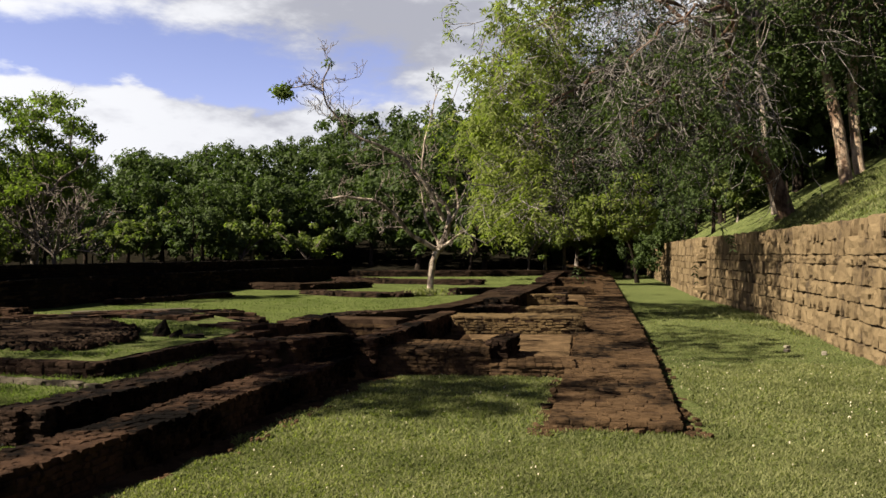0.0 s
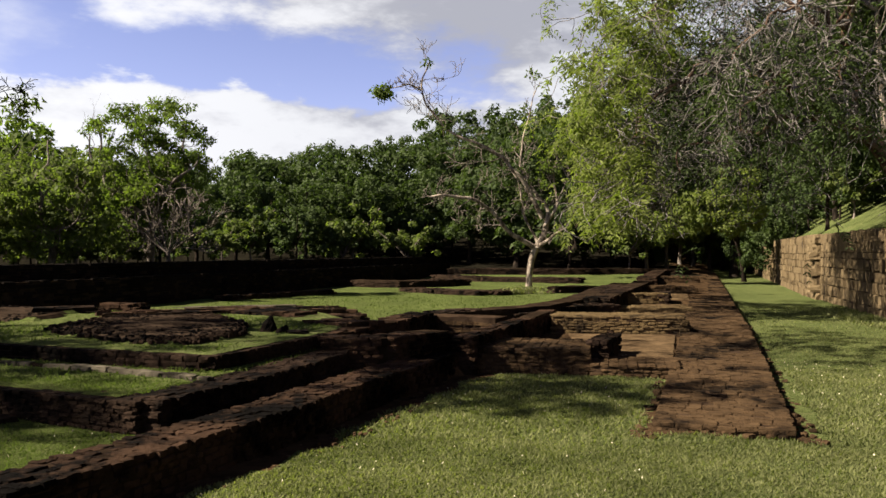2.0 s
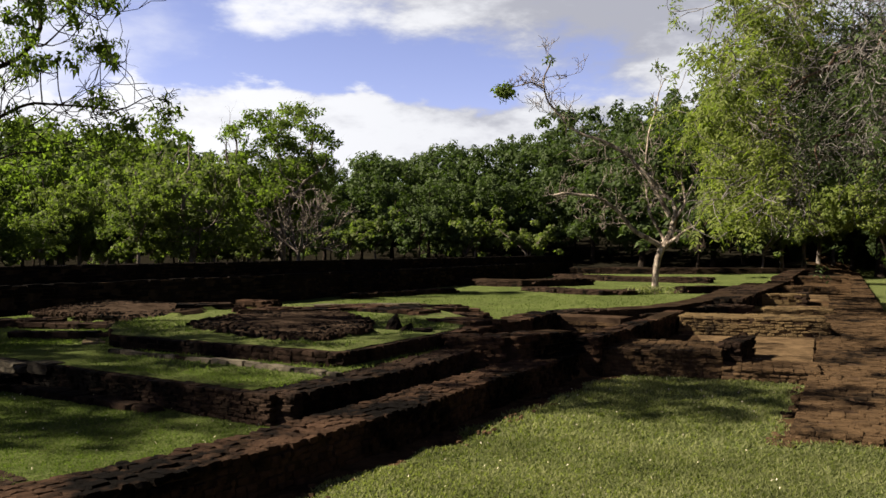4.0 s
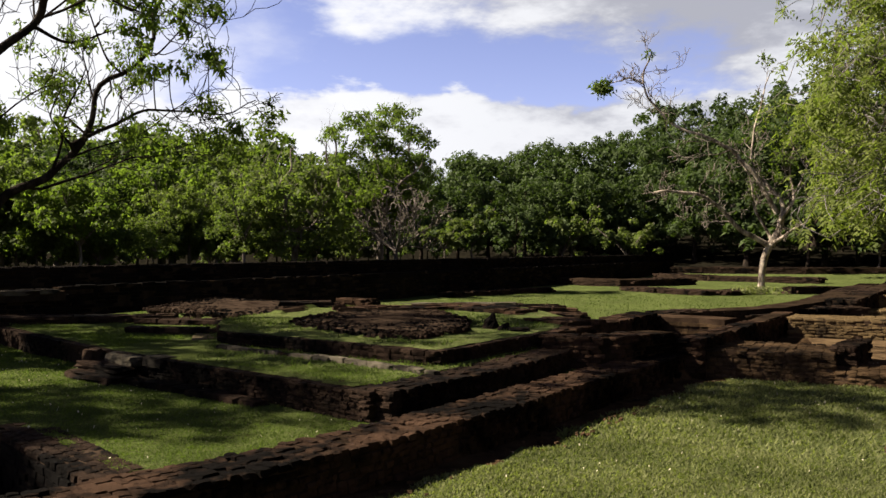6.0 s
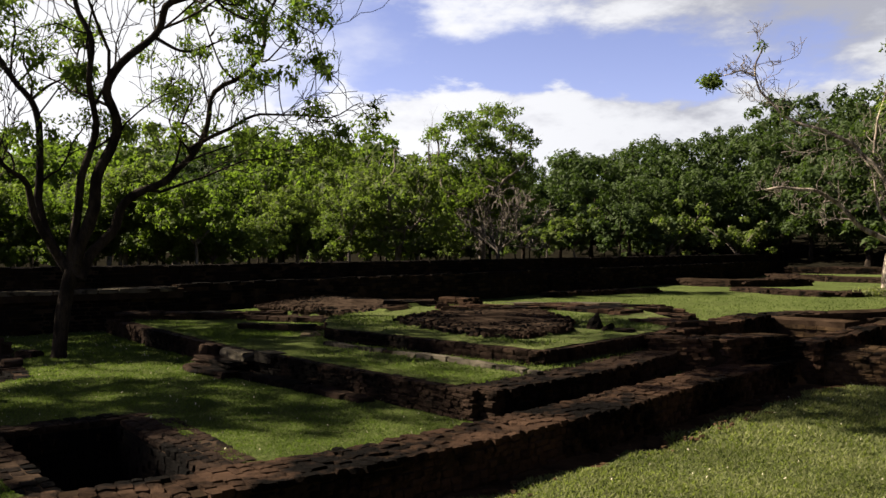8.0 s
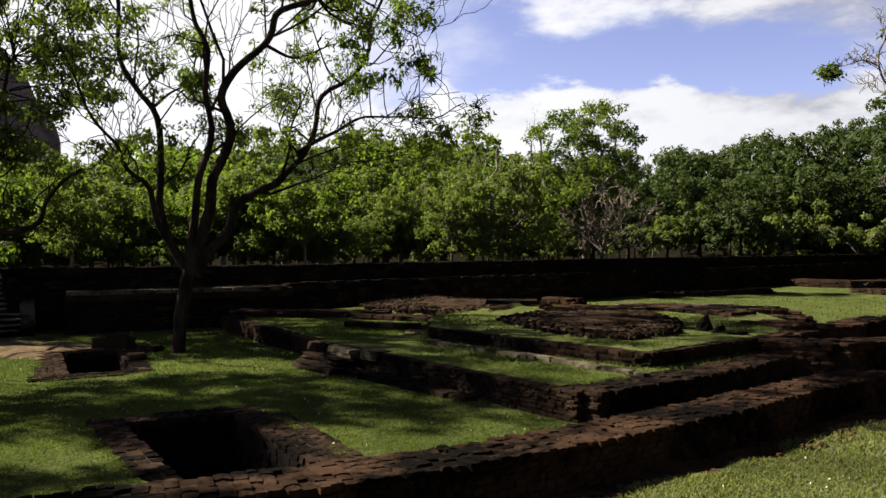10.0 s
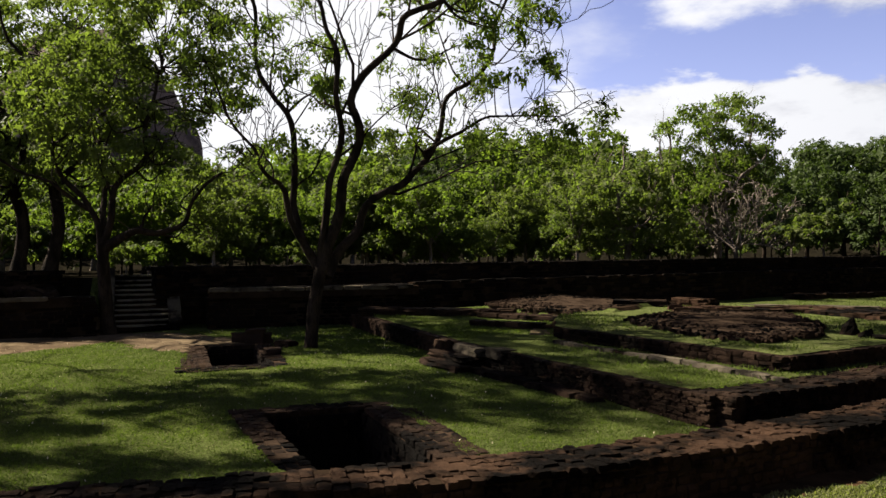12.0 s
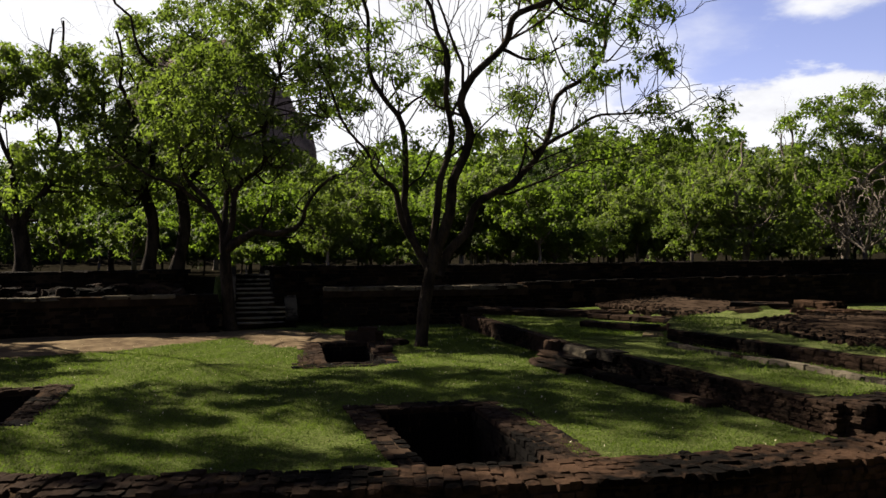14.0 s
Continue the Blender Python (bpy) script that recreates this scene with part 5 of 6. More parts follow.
def build_wood():
    made = [
        wood_tree(101, 7.0, 6.0, BARK, LEAF_DARK, "broad green tree at the edge of the wood", 270, 30, 0.225, base=0.05),
        wood_tree(102, 8.0, 5.5, BARK, LEAF_DARK, "tall dark green tree in the wood", 270, 30, 0.225, base=0.06),
        wood_tree(103, 6.0, 6.0, BARK, LEAF_DARK, "dense dark green tree in the wood", 270, 30, 0.225, base=0.03),
        wood_tree(104, 4.6, 5.5, BARK_GREY, LEAF, "low spreading green tree by the terrace", 260, 30, 0.2, base=0.06),
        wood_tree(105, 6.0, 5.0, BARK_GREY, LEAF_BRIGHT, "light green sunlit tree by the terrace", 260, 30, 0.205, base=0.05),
        wood_tree(106, 2.2, 3.6, BARK, LEAF_DARK, "dark evergreen bush under the trees", 60, 40, 0.16, base=0.02),
        wood_tree(107, 2.0, 3.0, BARK_GREY, LEAF_BRIGHT, "leafy green bush under the trees", 60, 40, 0.15, base=0.02),
    ]
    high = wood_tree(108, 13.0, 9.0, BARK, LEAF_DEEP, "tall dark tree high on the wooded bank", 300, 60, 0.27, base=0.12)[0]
    high["group"] = "tall trees on the bank"
    first = True
    for x, y, want in ((17.5, 40, 0.85), (22, 40, 1.1), (23, 36, 1.2), (20.5, 46, 1.0), (26, 44, 1.2), (21, 42, 1.1), (20, 52, 1.0), (24, 66, 1.1), (25, 34, 1.2), (16.5, 72, 1.6), (20, 84, 1.7), (24.5, 92, 1.75), (13.5, 84, 1.5), (28, 112, 1.9), (21, 116, 1.8)):
        z = float(ground_at(x, y))
        spot = Matrix.Translation((x, y, z - 0.05)) @ Matrix.Rotation(x * 3.7 + y, 4, "Z") @ Matrix.Diagonal((want, want, want, 1))
        if first:
            high.matrix_basis, first = spot, False
        else:
            copy_thing(high, Matrix.Translation((x, y, z - 0.05)) @ Matrix.Rotation(x * 3.7 + y, 4, "Z") @ Matrix.Diagonal((want / 0.85,) * 3 + (1,)))
    kinds, tall = [m[0] for m in made], [m[1] for m in made]
    for k in (5, 6):
        kinds[k].name = "bush"
        kinds[k]["category"], kinds[k]["group"] = "bush", "bushes under the trees"
    rng = random.Random(77)

    def skyline(b):
        """Tangent of the height at which the tops of the wood stand, by bearing."""
        return float(np.interp(b, (-30, -4, 2, 6, 12, 20, 28, 36, 46, 56, 70, 95), (0.2, 0.2, 0.185, 0.165, 0.135, 0.13, 0.095, 0.135, 0.15, 0.115, 0.12, 0.12)))
    spots = []
    for lo, hi, near, far, step, mix in ((-6, 14, 70, 98, 3.8, (1, 1, 2, 2, 0)), (13, 27, 58, 84, 3.9, (1, 2, 0)), (26, 46, 41, 58, 3.9, (3, 4, 3, 1, 4)), (45, 66, 32, 56, 6.6, (4, 4, 4, 3, 3)), (65, 92, 36, 56, 8.0, (0, 2, 3, 1))):
        for row in range(3):
            d = near + (far - near) * row / 2
            bearing = lo + rng.uniform(0, step)
            while bearing < hi:
                spots.append((bearing, d * rng.uniform(0.94, 1.08), rng.choice(mix), (0.72, 0.9, 1.0)[row] * rng.uniform(0.86, 1.06)))
                bearing += step * rng.uniform(0.75, 1.25)
        bearing = lo
        while bearing < hi:
            spots.append((bearing, near * rng.uniform(0.9, 1.25), rng.choice((5, 5, 6)), rng.uniform(0.2, 0.42)))
            bearing += step * rng.uniform(0.2, 0.34)
    used = set()
    for bearing, d, k, share in spots:
        x, y = polar(bearing, d)
        z = float(ground_at(x, y))
        want = (2.2 + skyline(bearing) * share * d - z) / tall[k]
        if k in used:
            stand(kinds[k], x, y, want, rng.uniform(0, 6.28), z)
        else:
            used.add(k)
            kinds[k].matrix_basis = Matrix.Translation((x, y, z - 0.05)) @ Matrix.Diagonal((want, want, want, 1))
    # low leafy growth that closes the foot of the wood behind the terrace
    low = random.Random(78)
    for lo, hi, near in ((27, 46, 35), (45, 68, 26.5)):
        bearing = lo
        while bearing < hi:
            d = near * low.uniform(0.97, 1.25)
            x, y = polar(bearing, d)
            stand(kinds[low.choice((6, 6, 3, 4))], x, y, low.uniform(0.28, 0.5) * (2.6 if low.random() < 0.5 else 3.4) / 2.0, low.uniform(0, 6.28))
            bearing += low.uniform(0.7, 1.5)
    for k in set(range(len(kinds))) - used:
        x, y = polar(70.0 + 4 * k, 44)
        kinds[k].matrix_basis = Matrix.Translation((x, y, float(ground_at(x, y)) - 0.05))
    # trees over the bank and beyond its far end
    for x, y, k, want in ((20.5, 38, 2, 1.0), (19.5, 41, 1, 1.0), (16.5, 40, 2, 1.0), (19, 46, 1, 1.1), (17.8, 52, 2, 1.1), (20, 60, 1, 1.2), (21, 70, 2, 1.2), (24, 82, 1, 1.2), (21, 98, 2, 1.2), (24, 112, 0, 1.3), (17, 108, 2, 1.2), (28, 100, 1, 1.4), (12, 100, 2, 1.2), (22, 44, 1, 1.2), (24, 38, 2, 1.3), (22.5, 35, 1, 1.2), (30, 118, 1, 1.4), (9, 92, 0, 1.1), (21.5, 41.5, 1, 1.2), (22, 38, 2, 1.4), (24, 50, 1, 1.5), (15, 45, 2, 0.7), (10.8, 72, 4, 1.0), (13.0, 79, 4, 1.1), (8.6, 68, 4, 0.95), (16.2, 90, 4, 1.15), (19.5, 98, 4, 1.1), (22.5, 106, 3, 1.2), (6.0, 70, 0, 1.0), (17, 60, 2, 0.8), (19.5, 76, 2, 0.8), (19.2, 50, 1, 0.9), (24.5, 45.5, 2, 1.0)):
        stand(kinds[k], x, y, want * (8.0, 9.0, 7.0, 6.0, 7.5)[k] / tall[k], rng.uniform(0, 6.28))
    for x, y, k in ((18.5, 38, 5), (17.2, 40.5, 5), (19.8, 36, 5), (15.6, 43, 6), (17, 49, 5), (17.5, 56, 5), (18.6, 64, 5), (20, 74, 5), (22, 88, 5), (20, 105, 5), (16, 104, 5), (12.5, 96, 5), (23, 106, 5), (26, 110, 5), (10, 90, 6)):
        stand(kinds[k], x, y, rng.uniform(0.9, 1.5), rng.uniform(0, 6.28))


def build_far_wood():
    """The closed dark wood behind everything; its unseen rear part is added to cut sky light."""
    g = np.random.RandomState(31)
    n = 2900
    # A quarter of the clumps stand out of view, to block light from behind.
    bearing = np.where(g.uniform(0, 1, n) < 0.75, g.uniform(-35, 95, n), g.uniform(95, 325, n))
    d = np.where(bearing < 24, 118, np.where(bearing < 62, 88, np.where(bearing < 110, 80, 55))) * g.uniform(0.94, 1.1, n)
    low = g.uniform(0, 1, n) ** 0.9
    top = 0.088 + 0.014 * np.sin(bearing * 0.31) + 0.01 * np.sin(bearing * 1.3)
    x, y = -np.sin(np.radians(bearing)) * d, np.cos(np.radians(bearing)) * d
    z = 0.2 + low * (1.2 + np.where(bearing > 110, 0.2, top) * d)
    c = np.stack([x, y, z], 1)
    me = leaf_mesh("far_wood", c, 30, 1.9, 0.8, 0.7, 8, LEAF_DARK, simple=True)
    tagged(new("far_wood", me), "dense dark green wood in the distance", "wood", kind="stuff")


build_wood()
build_far_wood()


# ---- trees that stand by themselves ----
def build_lawn_tree():
    """The half-bare, many-stemmed tree on the left lawn."""
    trunk = (((-13.20, 9.41, 0.15), (-13.16, 9.48, 1.09), (-13.07, 9.60, 1.88)), 0.125, 0.125)
    limbs = [
        (((-13.10, 9.59, 1.77), (-13.62, 9.38, 2.91), (-13.82, 9.49, 3.97), (-14.09, 9.28, 5.26), (-14.30, 8.94, 6.31), (-14.30, 8.75, 7.32), (-14.2, 8.9, 9.2), (-13.7, 9.2, 10.8)), 0.10, 0.02),
        (((-13.07, 9.60, 1.77), (-12.83, 9.56, 3.22), (-12.55, 9.57, 4.52), (-12.41, 9.40, 5.79), (-12.48, 9.12, 6.41), (-12.49, 8.93, 7.34), (-12.3, 9.2, 9.0), (-11.8, 9.6, 10.6)), 0.09, 0.02),
        (((-13.05, 9.63, 1.77), (-12.57, 9.73, 3.43), (-12.22, 9.80, 4.72), (-11.89, 9.88, 5.75), (-11.42, 10.25, 6.41), (-10.65, 10.90, 7.13), (-10.1, 11.5, 8.6), (-9.4, 12.2, 9.8), (-8.3, 12.9, 11.4)), 0.125, 0.025),
        (((-13.00, 9.69, 1.66), (-12.87, 10.38, 2.67), (-12.59, 11.21, 3.44), (-12.42, 11.87, 4.29), (-12.29, 12.15, 5.18), (-11.63, 12.92, 6.36), (-11.4, 13.5, 8.0), (-11.2, 14.0, 9.2)), 0.12, 0.02),
        (((-12.39, 11.75, 4.21), (-11.70, 12.13, 4.70), (-10.97, 12.50, 4.81), (-10.16, 12.89, 4.80), (-9.20, 13.33, 4.98)), 0.05, 0.01),
        (((-13.20, 9.42, 2.09), (-13.11, 8.62, 3.42), (-13.02, 7.94, 4.02), (-12.96, 7.42, 4.59), (-12.92, 7.05, 5.36)), 0.075, 0.015),
    ]
    ob, tips = limbed_tree("tree", "half-bare tree with several dark stems on the lawn", trunk, limbs, 201, BARK, levels=2, kids=4, child=0.29, wander=0.32, lift=0.09, every=0.075, start=0.25, thin=0.42, wiggle=0.45, least=0.0075)
    # The last two high masses are out of view, added to shade the lawn strip.
    crown_of(ob, 201, [((-10.6, 12.2, 6.2), (1.0, 1.0, 0.9)), ((-13.0, 9.6, 5.6), (0.7, 0.7, 0.6)), ((-12.2, 10.7, 4.5), (0.6, 0.6, 0.4)), ((-9.6, 13.0, 4.6), (0.5, 0.5, 0.4)), ((-11.9, 11.6, 7.2), (0.9, 0.9, 0.6)), ((-11.4, 8.2, 10.4), (2.4, 1.5, 1.2)), ((-6.7, 15.8, 12.1), (1.3, 3.9, 0.6))], 118, LEAF, BARK, "drooping clusters of green leaves", (0.25, 0.45), 0.2, 0.15, 22, 14, 0.34, 0.8)
    rng = random.Random(9)
    outer = [p for p, _ in tips if p.z > 3.4]
    tufts = []
    while len(tufts) < 84:
        p = rng.choice(outer)
        if all((p - q).length > 0.5 for q in tufts):
            tufts.append(p)
    centres = [tuple(q + Vector((rng.gauss(0, 0.22), rng.gauss(0, 0.22), rng.gauss(0, 0.14)))) for q in tufts for _ in range(rng.choice((3, 6, 9, 14)))]
    high = [p for p in outer if p.z > 7.6]
    centres += [tuple(rng.choice(high) + Vector((rng.gauss(0, 0.3), rng.gauss(0, 0.3), rng.gauss(0, 0.2)))) for _ in range(170)]
    part("leaves", leaf_mesh("leaves", centres, 26, 0.19, 0.11, 0.36, 3, LEAF, droop=0.6), ob, "separate tufts of green leaves")


def build_pale_tree():
    """The pale, almost leafless tree on the far lawn."""
    trunk = (((-0.54, 37.91, 0.10), (-0.44, 37.91, 1.53), (-0.18, 37.91, 2.37)), 0.145, 0.15)
    limbs = [
        (((-0.18, 37.91, 2.31), (-1.39, 37.35, 3.07), (-2.49, 36.75, 4.20), (-3.82, 36.20, 4.69), (-4.78, 35.86, 4.68)), 0.14, 0.055),
        (((-0.14, 37.91, 2.31), (0.42, 38.23, 3.73), (-0.34, 38.56, 5.05), (-0.92, 38.98, 7.09), (-0.14, 39.20, 10.03)), 0.19, 0.02),
        (((0.12, 37.91, 3.71), (-0.88, 37.58, 5.64), (-2.26, 37.20, 6.78), (-3.76, 36.85, 7.47), (-4.75, 36.52, 8.29), (-5.31, 36.34, 9.42), (-5.04, 36.27, 10.67)), 0.12, 0.03),
        (((-5.31, 36.34, 9.42), (-5.97, 36.12, 9.65), (-6.95, 35.84, 9.34)), 0.045, 0.02),
        (((-0.09, 37.91, 2.40), (0.61, 37.48, 2.93), (1.22, 37.04, 3.30)), 0.12, 0.03),
        (((0.2, 37.95, 3.3), (0.75, 38.1, 4.3), (0.55, 38.3, 5.6), (0.95, 38.4, 7.0)), 0.11, 0.02),
        (((-0.1, 38.0, 2.6), (-0.75, 38.2, 4.0), (-1.0, 38.3, 5.4), (-1.7, 38.3, 6.6)), 0.085, 0.02),
    ]
    ob, tips = limbed_tree("tree", "pale-barked leaning tree, nearly bare, on the far lawn", trunk, limbs, 202, BARK_TAN, levels=2, kids=4, child=0.25, wander=0.34, lift=0.08, every=0.085, start=0.3, thin=0.42, twig=BARK_GREY, wiggle=0.22, least=0.012)
    tuft = [(-7.00, 35.84, 9.31), (-6.84, 35.86, 9.47), (-5.06, 36.29, 10.71), (-4.20, 36.73, 7.80)]
    rng = random.Random(6)
    more = [tuple(p) for p, _ in tips if p.x > -1.2 and p.z > 4.5 and rng.random() < 0.05]
    part("leaves", leaf_mesh("leaves", tuft * 2 + [(-7.02 + rng.gauss(0, 0.2), 35.84 + rng.gauss(0, 0.2), 9.3 + rng.gauss(0, 0.16)) for _ in range(14)] + more, 22, 0.28, 0.2, 0.5, 5, LEAF), ob, "few tufts of leaves at the branch ends")
    spots = [(-0.6 + rng.gauss(0, 0.5), 37.3 + rng.gauss(0, 0.4)) for _ in range(34)]
    weeds = leaf_mesh("weeds", [(x, y, 0.3 + 0.16 * math.exp(-(x + 0.6) ** 2)) for x, y in spots], 16, 0.22, 0.2, 0.2, 12, BLADE, simple=True)
    tagged(new("weeds", weeds), "dry tall weeds round the foot of the pale tree", "weeds", kind="stuff")


def build_bank_trees():
    """The leaning tree that hangs over the lawn, and pale trunks on the bank."""
    def farther(points, k):
        """The same line of branches scaled about the camera: farther up the slope, unchanged in view."""
        return tuple((p[0] * k, p[1] * k, 2.2 + (p[2] - 2.2) * k) for p in points)
    trunk = (farther(((11.6, 27.4, 3.3), (11.5, 27.19, 3.6), (10.91, 26.89, 4.77), (10.08, 26.67, 5.77), (9.4, 26.3, 6.0)), 1.2), 0.36, 0.24)
    limbs = [
        (((9.67, 26.29, 5.6), (7.90, 25.30, 6.73), (5.9, 24.2, 7.4), (4.1, 23.3, 7.0), (2.9, 22.9, 5.8), (2.4, 22.7, 4.6)), 0.13, 0.015),
        (((9.67, 26.29, 5.6), (9.02, 25.46, 7.99), (6.8, 24.2, 9.8), (4.6, 23.4, 10.0), (2.9, 23.0, 8.8), (2.1, 23.0, 7.4)), 0.11, 0.015),
        (((8.62, 25.60, 6.25), (6.98, 24.53, 5.9), (5.4, 23.5, 5.6), (4.2, 22.8, 4.9), (3.6, 22.4, 4.1)), 0.11, 0.015),
        (((9.0, 25.6, 7.6), (8.5, 23.5, 8.8), (7.2, 21.8, 8.8), (5.6, 20.8, 8.0), (4.6, 20.3, 6.8)), 0.11, 0.015),
        (((7.9, 25.3, 6.8), (6.0, 26.5, 7.9), (4.2, 27.3, 7.6), (3.0, 27.6, 6.3), (2.6, 27.6, 5.0)), 0.1, 0.015),
        (((8.07, 24.9, 8.8), (6.2, 25.6, 10.4), (4.4, 26.0, 10.0), (3.0, 26.0, 8.6)), 0.1, 0.015),
        (((9.02, 25.46, 8.0), (8.4, 24.6, 10.0), (7.2, 23.6, 11.2), (5.6, 22.8, 11.4), (4.2, 22.3, 10.6)), 0.1, 0.015),
        (((7.4, 25.0, 6.8), (6.6, 23.4, 7.0), (5.8, 22.4, 6.4), (5.2, 21.9, 5.5)), 0.08, 0.012),
        (((8.8, 25.7, 6.6), (8.2, 24.0, 7.4), (7.6, 22.4, 7.2), (7.2, 21.4, 6.2)), 0.08, 0.012),
    ]
    limbs = [(farther(p, 1.2), r0 * 1.2, r1 * 1.2) for p, r0, r1 in limbs]
    ob, tips = limbed_tree("tree", "leaning tree with drooping twigs hanging over the lawn", trunk, limbs, 203, BARK_RED, levels=2, kids=4, child=0.38, wander=0.36, lift=-0.10, every=0.06, start=0.1, thin=0.42, twig=BARK_TWIG, wiggle=0.84, least=0.0125, lowest=2.56)
    rng = random.Random(4)
    # Outer sprays get a light leaf, inner ones a dark leaf as painted shade.
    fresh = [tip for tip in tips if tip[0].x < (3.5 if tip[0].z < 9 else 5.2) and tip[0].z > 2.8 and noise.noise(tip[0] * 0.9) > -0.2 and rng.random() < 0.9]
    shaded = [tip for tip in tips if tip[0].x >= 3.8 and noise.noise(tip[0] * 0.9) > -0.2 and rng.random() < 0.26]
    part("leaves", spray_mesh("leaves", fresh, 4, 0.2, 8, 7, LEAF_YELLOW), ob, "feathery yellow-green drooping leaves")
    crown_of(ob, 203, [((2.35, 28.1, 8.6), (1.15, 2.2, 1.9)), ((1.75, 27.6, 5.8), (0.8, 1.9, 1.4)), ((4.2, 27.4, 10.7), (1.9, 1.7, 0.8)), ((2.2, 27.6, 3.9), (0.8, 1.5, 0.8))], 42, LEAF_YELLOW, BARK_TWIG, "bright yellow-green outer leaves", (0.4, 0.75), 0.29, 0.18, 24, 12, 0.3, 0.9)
    part("leaves", spray_mesh("leaves", shaded, 2, 0.2, 8, 8, LEAF_DARK), ob, "inner drooping leaves coloured dark for shade, among grey twigs")
    for seed, pts, r, name in ((211, ((16.35, 32.66, 4.76), (16.24, 32.71, 5.22), (16.01, 32.83, 7.17), (15.68, 32.98, 9.02), (15.48, 33.08, 10.6), (15.35, 33.14, 12.28)), 0.27, "pale trunked tree leaning on the grass bank"), (212, ((17.03, 32.87, 5.17), (16.89, 32.95, 5.68), (16.75, 33.02, 7.42), (16.68, 33.06, 9.04), (16.79, 33.0, 10.47), (16.9, 32.94, 12.22)), 0.24, "pale trunked tree beside its twin on the bank"), (213, ((13.66, 33.33, 3.77), (13.54, 33.38, 4.59), (13.36, 33.45, 5.77), (13.23, 33.5, 7.96), (13.13, 33.54, 9.65), (13.03, 33.58, 12.18)), 0.125, "slender pale trunk behind the leaning tree")):
        top = Vector(pts[-1])
        tops = [((top - Vector((0, 0, 0.5)), top + Vector((dx * 1.5, dy * 1.5, 0.9)), top + Vector((dx * 3, dy * 3, 2.2))), 0.12, 0.03) for dx, dy in ((1.2, 0.3), (-1.2, 0.6), (0.3, -1.3), (0.2, 1.4))]
        ob, tips = limbed_tree("tree", name, (pts, r, r * 0.6), tops, seed, BARK_TAN if seed == 213 else BARK_PALE, levels=2, kids=4, child=0.75, wander=0.36, lift=-0.22, every=0.12, start=0.1, thin=0.45, twig=BARK_GREY, least=0.007)
        part("leaves", leaf_mesh("leaves", [tuple(p) for p, _ in tips], 10, 0.6, 0.2, 0.45, seed, LEAF_DARK), ob, "dark thin foliage high above the bank")
        # Crown masses above the view, added to put trees and bank in shade.
        crown_of(ob, seed, [((top.x - 5.5, top.y - 2.2, 17.0), (2.6, 2.4, 1.6)), ((top.x - 1.0, top.y - 0.5, 14.8), (2.2, 2.0, 1.2))], 26, LEAF_DARK, BARK_GREY, "unseen dark crown over the bank, added for shade", (0.6, 1.0), 0.4, 0.22, 26, 10)


def leafy_tree(label, seed, base, limbs, trunk_r, leaf, masses, lobes, bark=BARK, lobe_r=(0.5, 0.95), clump=0.3, leaf_len=0.15, leaves=34, clumps=9, ratio=0.42):
    """A tree with given main limbs and a crown of separate lobes of leaves."""
    ob, tips = limbed_tree("tree", label, (base, trunk_r, trunk_r * 0.8), limbs, seed, bark, levels=1, kids=3, child=0.4, wander=0.32, lift=0.04, every=0.15, start=0.3, thin=0.42, wiggle=0.5)
    crown_of(ob, seed, masses, lobes, leaf, bark, "crown of separate leaf clumps with gaps", lobe_r, clump, leaf_len, leaves, clumps, ratio)
    return ob


